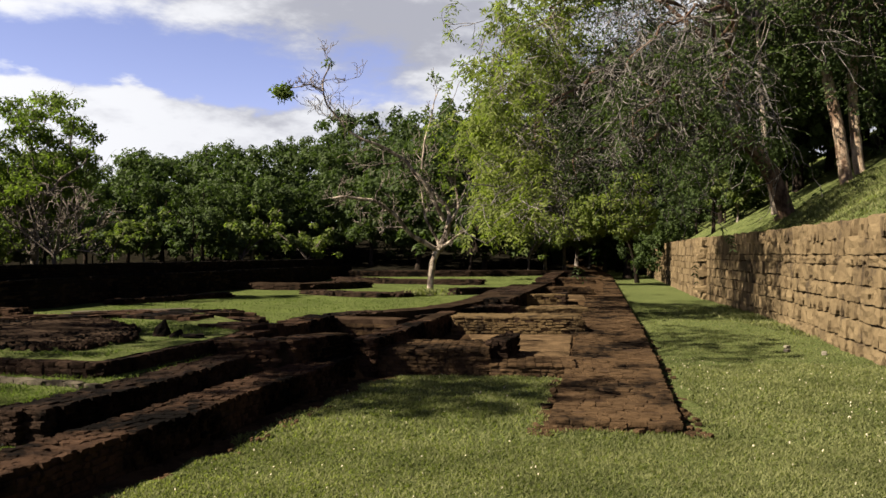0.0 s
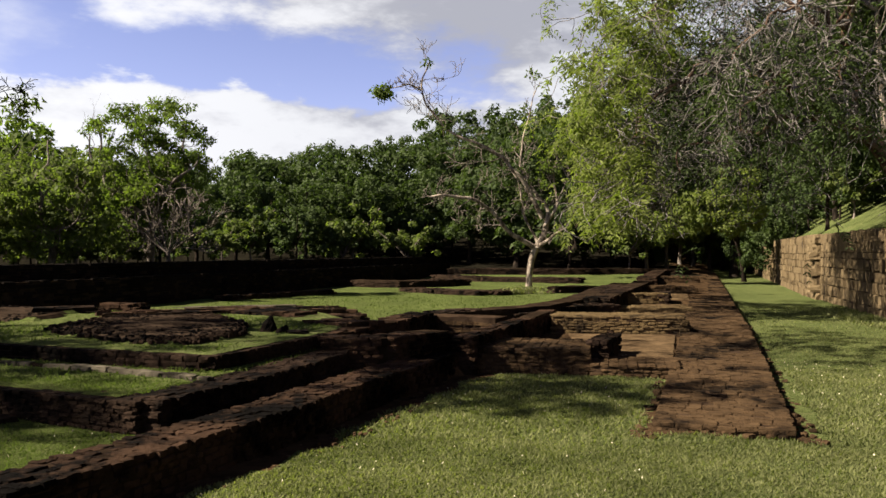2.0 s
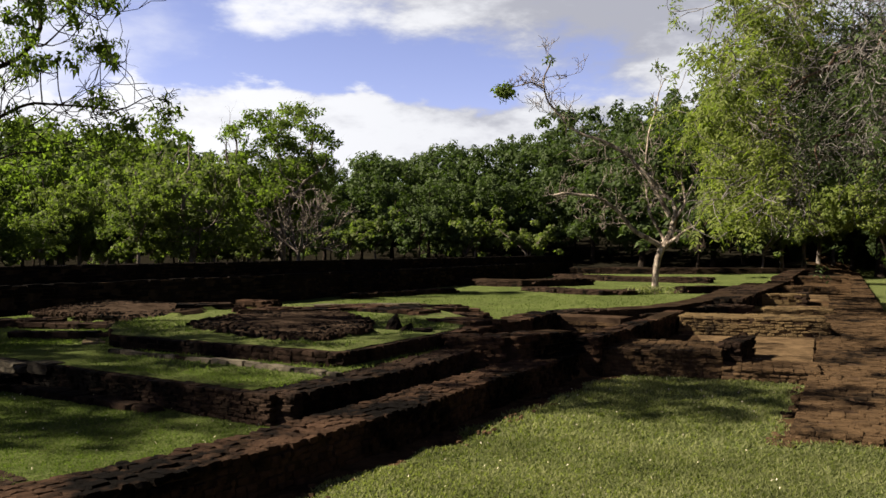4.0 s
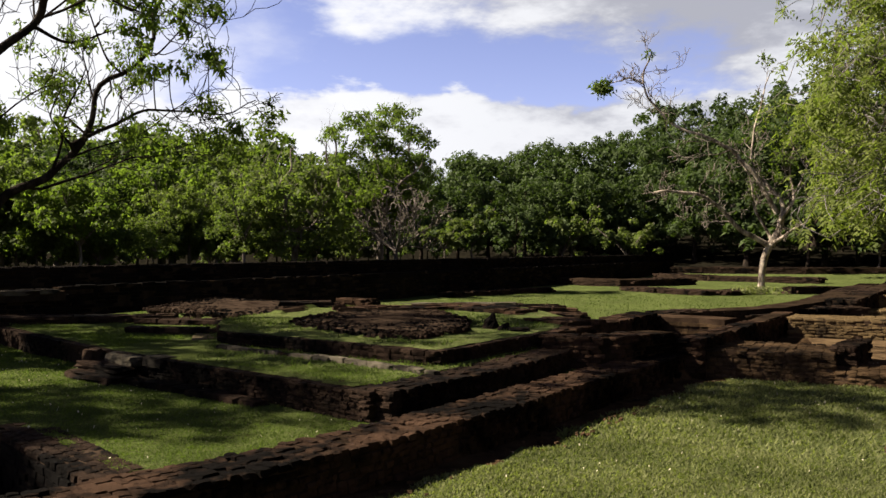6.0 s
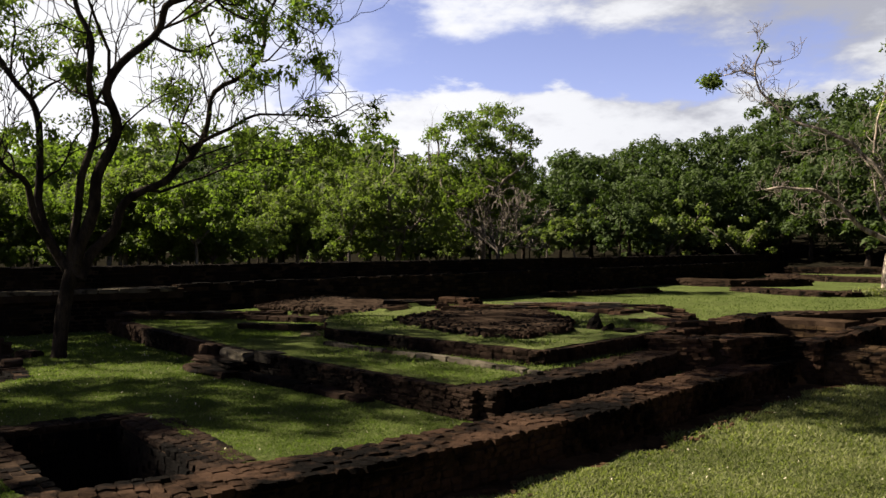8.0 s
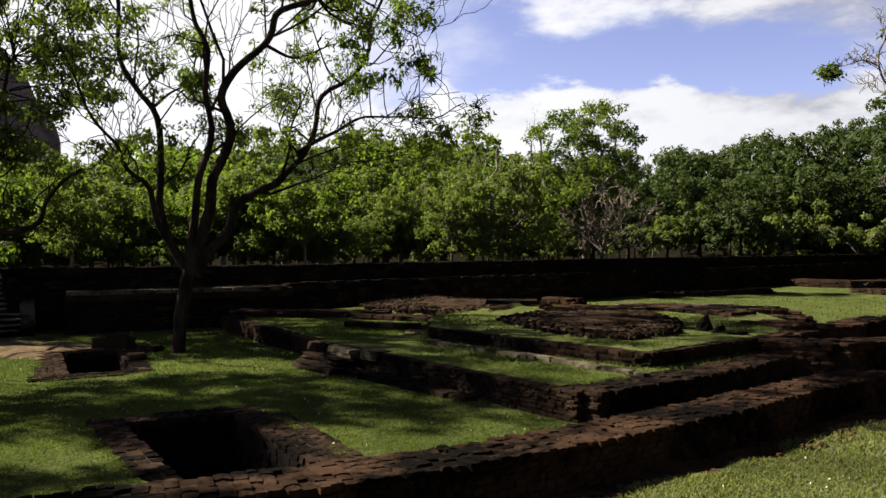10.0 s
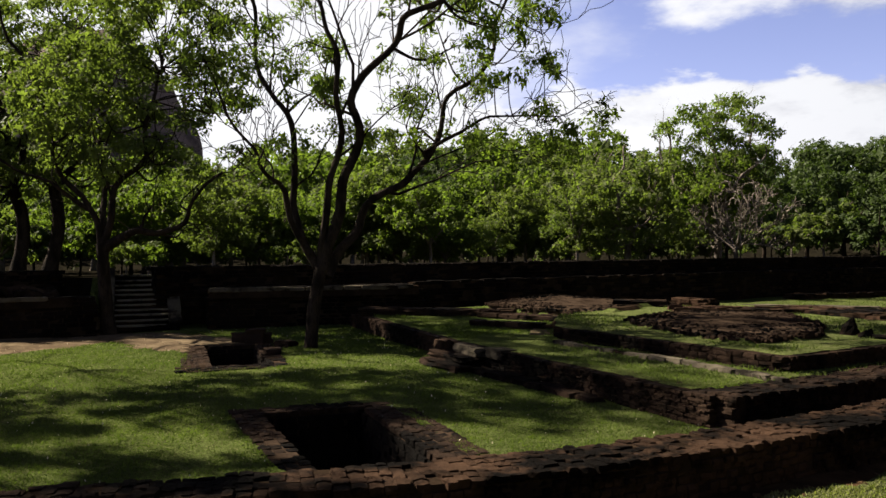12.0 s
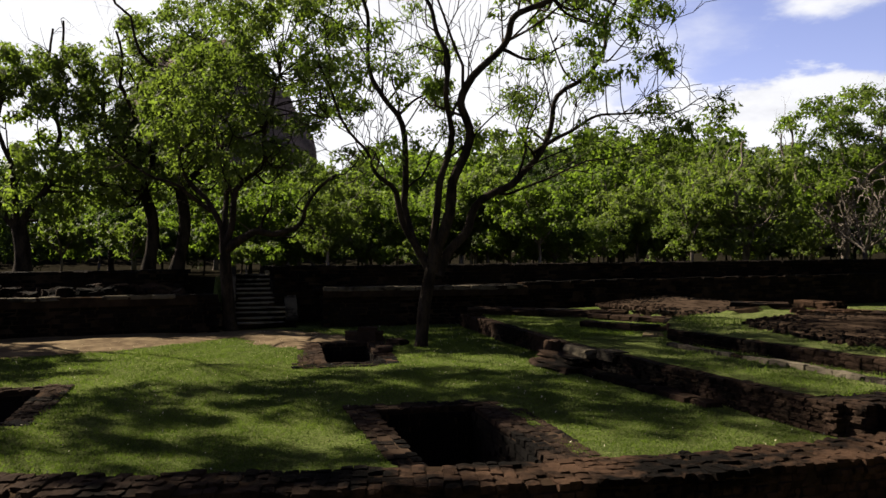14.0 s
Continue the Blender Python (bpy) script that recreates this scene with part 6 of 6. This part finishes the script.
def build_terrace_trees():
    leafy_tree("leafy green tree with a long bent limb beside the stair", 221,
               ((-19.22, 7.97, 0.05), (-19.21, 7.86, 1.41), (-19.24, 7.82, 2.36)), [
        (((-19.24, 7.82, 2.20), (-18.71, 8.22, 2.59), (-18.08, 8.81, 2.72), (-17.42, 9.37, 3.12), (-16.93, 9.80, 3.99)), 0.14, 0.03),
        (((-19.24, 7.82, 2.20), (-19.64, 7.66, 3.23), (-20.16, 7.21, 4.52), (-20.54, 6.77, 5.95)), 0.11, 0.03),
        (((-19.24, 7.82, 2.20), (-19.12, 8.10, 3.64), (-18.64, 8.64, 5.03), (-18.27, 8.92, 6.53)), 0.11, 0.03),
        (((-19.24, 7.82, 2.20), (-20.06, 8.05, 3.99), (-20.72, 8.16, 5.82), (-21.22, 8.07, 7.69)), 0.1, 0.03),
        (((-19.64, 7.66, 3.17), (-19.82, 6.35, 4.03), (-20.14, 5.28, 4.78)), 0.07, 0.02),
        # This high limb and the masses above 11 m are unseen, added for shade.
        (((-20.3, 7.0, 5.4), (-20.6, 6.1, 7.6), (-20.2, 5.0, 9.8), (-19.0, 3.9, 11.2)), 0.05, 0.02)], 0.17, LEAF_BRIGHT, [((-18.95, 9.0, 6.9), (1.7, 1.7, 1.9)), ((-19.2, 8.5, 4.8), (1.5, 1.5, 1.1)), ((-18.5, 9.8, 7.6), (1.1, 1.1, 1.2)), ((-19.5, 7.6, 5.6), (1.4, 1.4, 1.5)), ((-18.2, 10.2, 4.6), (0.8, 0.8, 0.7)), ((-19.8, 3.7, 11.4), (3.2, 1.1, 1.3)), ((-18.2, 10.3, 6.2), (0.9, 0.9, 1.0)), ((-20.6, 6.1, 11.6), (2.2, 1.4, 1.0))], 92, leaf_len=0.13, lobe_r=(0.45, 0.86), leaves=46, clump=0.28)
    leafy_tree("dark-stemmed leafy tree on the terrace edge", 222,
               ((-25.70, 7.98, 1.45), (-25.64, 8.14, 2.98), (-25.74, 7.84, 4.19)), [
        (((-25.74, 7.84, 4.03), (-26.06, 7.11, 5.75), (-26.49, 6.25, 7.58), (-26.49, 5.60, 9.09)), 0.13, 0.03),
        (((-25.74, 7.84, 4.03), (-25.31, 8.40, 5.86), (-24.77, 9.26, 7.80), (-24.34, 9.91, 9.52)), 0.13, 0.03),
        (((-25.74, 7.84, 4.03), (-25.09, 7.43, 5.65), (-24.34, 6.89, 6.94), (-23.48, 6.68, 8.23)), 0.11, 0.03)], 0.2, LEAF_BRIGHT, [((-25.5, 7.2, 8.2), (1.3, 1.4, 0.8)), ((-25.5, 7.7, 5.9), (1.9, 1.9, 1.8)), ((-25.7, 7.0, 4.6), (1.7, 1.7, 1.0)), ((-25.9, 6.4, 6.6), (1.4, 1.4, 1.5))], 48, leaf_len=0.14, leaves=46, lobe_r=(0.45, 0.85))
    leafy_tree("twin-stemmed leafy tree on the terrace", 223,
               ((-25.31, 8.72, 1.45), (-25.09, 8.94, 2.95), (-25.20, 8.83, 4.14)), [
        (((-25.20, 8.83, 4.03), (-24.99, 9.69, 5.43), (-24.34, 10.55, 6.72), (-23.69, 10.99, 8.02)), 0.12, 0.03),
        (((-25.20, 8.83, 4.03), (-25.74, 9.26, 5.86), (-26.49, 9.48, 7.80), (-27.14, 9.69, 9.74)), 0.12, 0.03)], 0.2, LEAF_BRIGHT, [((-25.1, 8.7, 7.8), (2.0, 2.0, 1.7)), ((-24.8, 9.7, 9.3), (1.8, 1.8, 1.3)), ((-25.1, 9.4, 5.2), (1.6, 1.6, 1.4))], 40, leaf_len=0.14, leaves=46, lobe_r=(0.45, 0.85))
    leafy_tree("tree with bare upper branches on the terrace", 224,
               ((-26.52, 4.62, 1.45), (-26.52, 4.62, 2.31), (-26.55, 4.52, 2.95)), [
        (((-26.55, 4.52, 2.85), (-26.92, 3.66, 4.03), (-27.25, 2.80, 5.43), (-27.36, 2.37, 7.15)), 0.14, 0.03),
        (((-26.55, 4.52, 2.85), (-26.06, 5.28, 4.35), (-26.17, 5.60, 6.29), (-26.17, 5.38, 8.88)), 0.14, 0.03),
        (((-26.55, 4.52, 2.85), (-26.39, 4.20, 5.22), (-26.60, 3.88, 7.58), (-26.82, 3.66, 9.74)), 0.1, 0.03)], 0.25, LEAF_BRIGHT, [((-26.4, 5.4, 4.4), (1.4, 1.4, 1.2)), ((-26.6, 4.9, 7.0), (1.4, 1.4, 1.1))], 26, leaf_len=0.18)
    # Out-of-view tree whose leaf masses are aimed to shade lawn and near wall.
    leafy_tree("unseen leafy tree behind the ledge, added to shade lawn and wall", 228,
               ((-25.42, 0.65, 0.91), (-25.31, 0.75, 2.63), (-25.20, 0.86, 3.71)), [
        (((-25.20, 0.86, 3.60), (-24.34, 1.29, 5.22), (-23.26, 1.72, 6.72), (-22.40, 1.94, 7.80)), 0.13, 0.03),
        (((-25.20, 0.86, 3.60), (-25.63, 0.22, 5.65), (-26.06, -0.43, 7.58), (-26.28, -0.86, 9.31)), 0.13, 0.03),
        (((-25.20, 0.86, 3.60), (-24.56, 0.00, 5.00), (-23.69, -1.08, 6.29), (-22.83, -1.72, 7.15)), 0.12, 0.03)], 0.22, LEAF_BRIGHT, [((-25.6, -1.6, 8.0), (2.0, 2.2, 2.0)), ((-21.2, 1.9, 11.0), (2.4, 1.9, 1.1)), ((-20.9, -1.4, 10.2), (2.1, 1.4, 0.9)), ((-17.7, -1.9, 10.7), (1.3, 1.7, 0.8))], 76, leaf_len=0.18)
    # bright tree over the far end of the lawn strip
    v = [Vector(p) for p in ((14.6, 61.0, -0.1), (14.3, 60.6, 1.6), (13.8, 60.0, 3.0))]
    leafy_tree("bright green tree spreading over the end of the lawn strip", 229, v, [
        ((v[2], Vector((12.5, 58.6, 4.2)), Vector((10.8, 57.0, 4.6)), Vector((9.0, 55.8, 4.2))), 0.13, 0.03),
        ((v[2], Vector((13.4, 58.8, 5.0)), Vector((12.9, 57.0, 6.6)), Vector((12.6, 55.6, 7.2))), 0.12, 0.03),
        ((v[2], Vector((13.4, 58.0, 3.9)), Vector((13.0, 56.4, 4.4)), Vector((12.4, 54.8, 4.2))), 0.1, 0.03)], 0.17, LEAF_YELLOW,
        [((10.6, 55.6, 4.9), (2.0, 1.8, 1.1)), ((12.5, 55.2, 4.6), (1.5, 1.6, 1.3)), ((8.3, 55.8, 3.9), (1.7, 1.5, 0.8)), ((12.9, 55.4, 6.6), (1.4, 1.4, 0.9))], 46, lobe_r=(0.5, 0.9), clump=0.36, leaf_len=0.24, leaves=30)
    # tall clumped tree and its neighbours over the terrace wall
    x, y = polar(26.6, 37.5)
    z = float(ground_at(x, y))
    v = [Vector((x, y, z)) + Vector(p) for p in ((0, 0, -0.3), (0.1, 0, 1.0), (0, 0, 2.0))]
    leafy_tree("tall tree with separate round clumps of leaves", 225, v, [
        ((v[2], v[2] + Vector((0.9, 0.4, 1.6)), v[2] + Vector((1.5, 0.6, 2.8)), v[2] + Vector((1.3, 0.6, 4.2))), 0.13, 0.03),
        ((v[2], v[2] + Vector((-0.4, -0.2, 1.8)), v[2] + Vector((0.1, -0.3, 3.2)), v[2] + Vector((-0.3, 0.2, 4.9))), 0.13, 0.03),
        ((v[2], v[2] + Vector((-1.2, -0.6, 1.4)), v[2] + Vector((-1.7, -0.8, 2.6)), v[2] + Vector((-2.0, -0.9, 4.0))), 0.12, 0.03),
        ((v[2], v[2] + Vector((0.9, -0.8, 1.0)), v[2] + Vector((2.0, -1.0, 1.8)), v[2] + Vector((2.6, -0.8, 2.8))), 0.1, 0.03)], 0.17, LEAF, [((v[2].x, v[2].y, 5.3), (2.3, 1.9, 2.0)), ((v[2].x + 0.5, v[2].y, 7.6), (1.7, 1.4, 1.2)), ((v[2].x - 1.6, v[2].y - 0.8, 7.2), (0.9, 0.9, 0.5))], 56, BARK_GREY, leaf_len=0.16, lobe_r=(0.5, 0.85), clump=0.32, leaves=46)
    x, y = polar(32.5, 35)
    z = float(ground_at(x, y))
    v = [Vector((x, y, z)) + Vector(p) for p in ((0, 0, -0.3), (0.1, 0, 0.7), (0, 0, 1.4))]
    leafy_tree("bright yellow-green tree beyond the terrace wall", 226, v, [
        ((v[2], v[2] + Vector((0.9, 0.3, 1.2)), v[2] + Vector((1.5, 0.4, 2.6)), v[2] + Vector((1.5, 0.4, 3.8))), 0.11, 0.03),
        ((v[2], v[2] + Vector((-0.4, -0.2, 1.3)), v[2] + Vector((-0.2, -0.3, 2.6)), v[2] + Vector((-0.3, 0.2, 3.6))), 0.11, 0.03),
        ((v[2], v[2] + Vector((-1.2, -0.6, 0.9)), v[2] + Vector((-1.8, -0.6, 1.8)), v[2] + Vector((-2.2, -0.7, 2.6))), 0.1, 0.03),
        ((v[2] - Vector((0, 0, 0.5)), v[2] + Vector((0.9, -0.9, 0.2)), v[2] + Vector((1.7, -1.1, 0.6)), v[2] + Vector((2.1, -1.0, 1.2))), 0.08, 0.02)], 0.16, LEAF_BRIGHT, [((v[2].x, v[2].y, 4.6), (2.4, 2.0, 1.5)), ((v[2].x, v[2].y, 3.0), (2.8, 2.0, 0.9))], 46, BARK_GREY, leaf_len=0.2)
    x, y = polar(25.4, 35.0)
    z = float(ground_at(x, y))
    v = [Vector((x, y, z)) + Vector(p) for p in ((0, 0, -0.2), (0.02, 0, 0.3), (0, 0, 0.6))]
    limbs = [((v[2], v[2] + Vector((dx * 0.5, dy * 0.5, 0.7)), v[2] + Vector((dx, dy, hh))), 0.06, 0.012) for dx, dy, hh in ((1.9, 0.3, 1.3), (-1.8, -0.2, 1.5), (0.6, -0.6, 2.3), (-0.7, 0.5, 2.4), (1.3, -0.4, 2.0), (-1.3, 0.4, 2.1))]
    limbed_tree("bare_shrub", "leafless grey shrub with dense fine twigs", (v, 0.1, 0.09), limbs, 227, BARK_GREY, least=0.016, levels=2, kids=4, child=0.5, every=0.15, start=0.2, thin=0.5)


def build_rock():
    """The great bare rock far behind the trees."""
    bm = bmesh.new()
    bmesh.ops.create_icosphere(bm, subdivisions=5, radius=1.0)
    for v in bm.verts:
        p = v.co.copy()
        s = 1 + 0.10 * noise.noise(p * 1.7) + 0.05 * noise.noise(p * 5.1) + 0.02 * noise.noise(p * 14)
        flat = math.copysign(abs(p.z) ** 0.8, p.z)
        v.co = Vector((p.x * 50 * s, p.y * 50 * s, flat * 100 * s))
    me = bpy.data.meshes.new("rock")
    bm.to_mesh(me)
    bm.free()
    me.materials.append(ROCK)
    ob = new("rock_hill", me)
    x, y = polar(68.3, 400)
    ob.location = (x, y, 0)
    tagged(ob, "steep bare rock hill far behind the trees", "rock")


build_lawn_tree()
build_pale_tree()
build_bank_trees()
build_terrace_trees()
build_rock()


# ---- grass blades and fallen leaves ----
def build_grass():
    g = np.random.RandomState(12)
    patches = []
    # (x from, to, y from, to, blades per square metre, blade length)
    for x0, x1, y0, y1, dense, size in ((-3.5, 9.0, 3.6, 9.5, 3500, 0.038), (-3.0, 11.0, 9.5, 16.0, 1300, 0.05), (3.0, 13.0, 16.0, 34.0, 130, 0.05), (-10.0, -2.5, 1.5, 9.5, 2000, 0.028), (-18.0, -10.0, 1.0, 13.0, 800, 0.036), (-16.0, -3.0, 9.5, 18.0, 330, 0.042), (-12.0, 0.0, 17.0, 36.0, 60, 0.055), (-11.0, -5.0, -1.5, 1.5, 700, 0.04), (9.5, 17.0, 13.0, 33.0, 170, 0.11)):
        n = int((x1 - x0) * (y1 - y0) * dense)
        patches.append(np.stack([g.uniform(x0, x1, n), g.uniform(y0, y1, n), np.full(n, size)], 1))
    p = np.concatenate(patches)
    x, y, size = p.T
    line, broad = x_on(NEAR_WALL[:-1] + ROOM_WALL, y), x_on(BROAD_WALL, y)
    near_lawn = (x > line + 0.66 + 0.1 * np.sin(y * 5) + 0.12 * np.sin(y * 1.7)) & ~((y > 14.55) & (x < broad)) & ~((np.abs(x - broad - 0.1) < 1.05 + 0.08 * np.sin(y * 4)) & (y > 9.95))
    left_lawn = (x < line - 0.4) & ~((x < -16.5 - 0.13 * (y - 2)) & (y < 8.4))
    stone = np.where(y < 38.6, x_on(BANK_WALL, y), 99)
    keep = ((near_lawn | left_lawn) & (x < stone - 0.4)) | ((x > stone + 0.5) & (size > 0.1))
    for pit in (PIT_A, PIT_B, PIT_C):
        keep &= ~inside(grown(pit, 0.34), x, y)
    keep &= ~inside(grown(SUNKEN_ROOM, 0.5), x, y)
    for mound in (MOUND_1, MOUND_2):
        keep &= ~inside(mound, x, y)
    keep &= ((x + 16.2) / 2.5) ** 2 + ((y - 8.3) / 1.15) ** 2 > 1 + 0.2 * np.sin(x * 9)
    thin = wave(x, y, 1.6, 0.7) + g.uniform(-1.2, 1.2, len(x))
    keep &= thin > -1.1
    lush = left_lawn[keep]
    x, y, size = x[keep], y[keep], size[keep] * g.uniform(0.5, 1.35, keep.sum())
    z = ground_at(x, y) - 0.004 + 0.035 * inside(shrunk(PLATFORM_1, 0.955), x, y)
    n = len(x)
    a = g.uniform(0, 2 * np.pi, n)
    lean = g.normal(size=(n, 2)) * 0.55
    w = size * 0.25
    foot = np.stack([x, y, z], 1)
    side = np.stack([np.cos(a) * w, np.sin(a) * w, np.zeros(n)], 1)
    tip = foot + np.stack([lean[:, 0] * size, lean[:, 1] * size, size * 0.85], 1)
    blades = np.stack([foot - side, foot + side, tip], 1)
    for chosen, mat, label in ((~lush, BLADE, "short trodden lawn grass, green with dry blades"), (lush, LUSH_BLADE, "lush green lawn grass between the ruins")):
        verts = blades[chosen].reshape(-1, 3)
        ob = new("grass", mesh_from("grass", verts, np.arange(len(verts)).reshape(-1, 3), mat))
        tagged(ob, label, "grass", kind="stuff")


def build_litter():
    g = np.random.RandomState(21)
    rng = random.Random(3)
    n = 3000
    x, y = np.where(g.uniform(size=n) < 0.4, g.uniform(-18, -5, n), g.uniform(-5, 9, n)), g.uniform(1, 17, n)
    line, broad = x_on(NEAR_WALL[:-1] + ROOM_WALL, y), x_on(BROAD_WALL, y)
    keep = (np.abs(x - line) > 0.6) & (np.abs(x - broad) > 1.0)
    for poly in (PIT_A, PIT_B, PIT_C, PLATFORM_1):
        keep &= ~inside(poly, x, y)
    x, y = x[keep], y[keep]
    z = ground_at(x, y) + 0.03
    c = np.stack([x, y, z], 1)
    n = len(x)
    a = g.uniform(0, 6.28, n)
    s = g.uniform(0.006, 0.014, n)
    u = np.stack([np.cos(a) * s, np.sin(a) * s, g.normal(size=n) * 0.008], 1)
    w = np.stack([-np.sin(a) * s * 0.5, np.cos(a) * s * 0.5, g.uniform(0, 0.015, n)], 1)
    verts = np.stack([c - u, c + w, c + u, c - w], 1).reshape(-1, 3)
    faces = np.arange(n * 4).reshape(n, 4)
    tagged(new("fallen_leaves", mesh_from("fallen_leaves", verts, faces, PETAL)), "pale fallen leaves and petals scattered on the lawn", "leaf litter", kind="stuff")


build_grass()
build_litter()
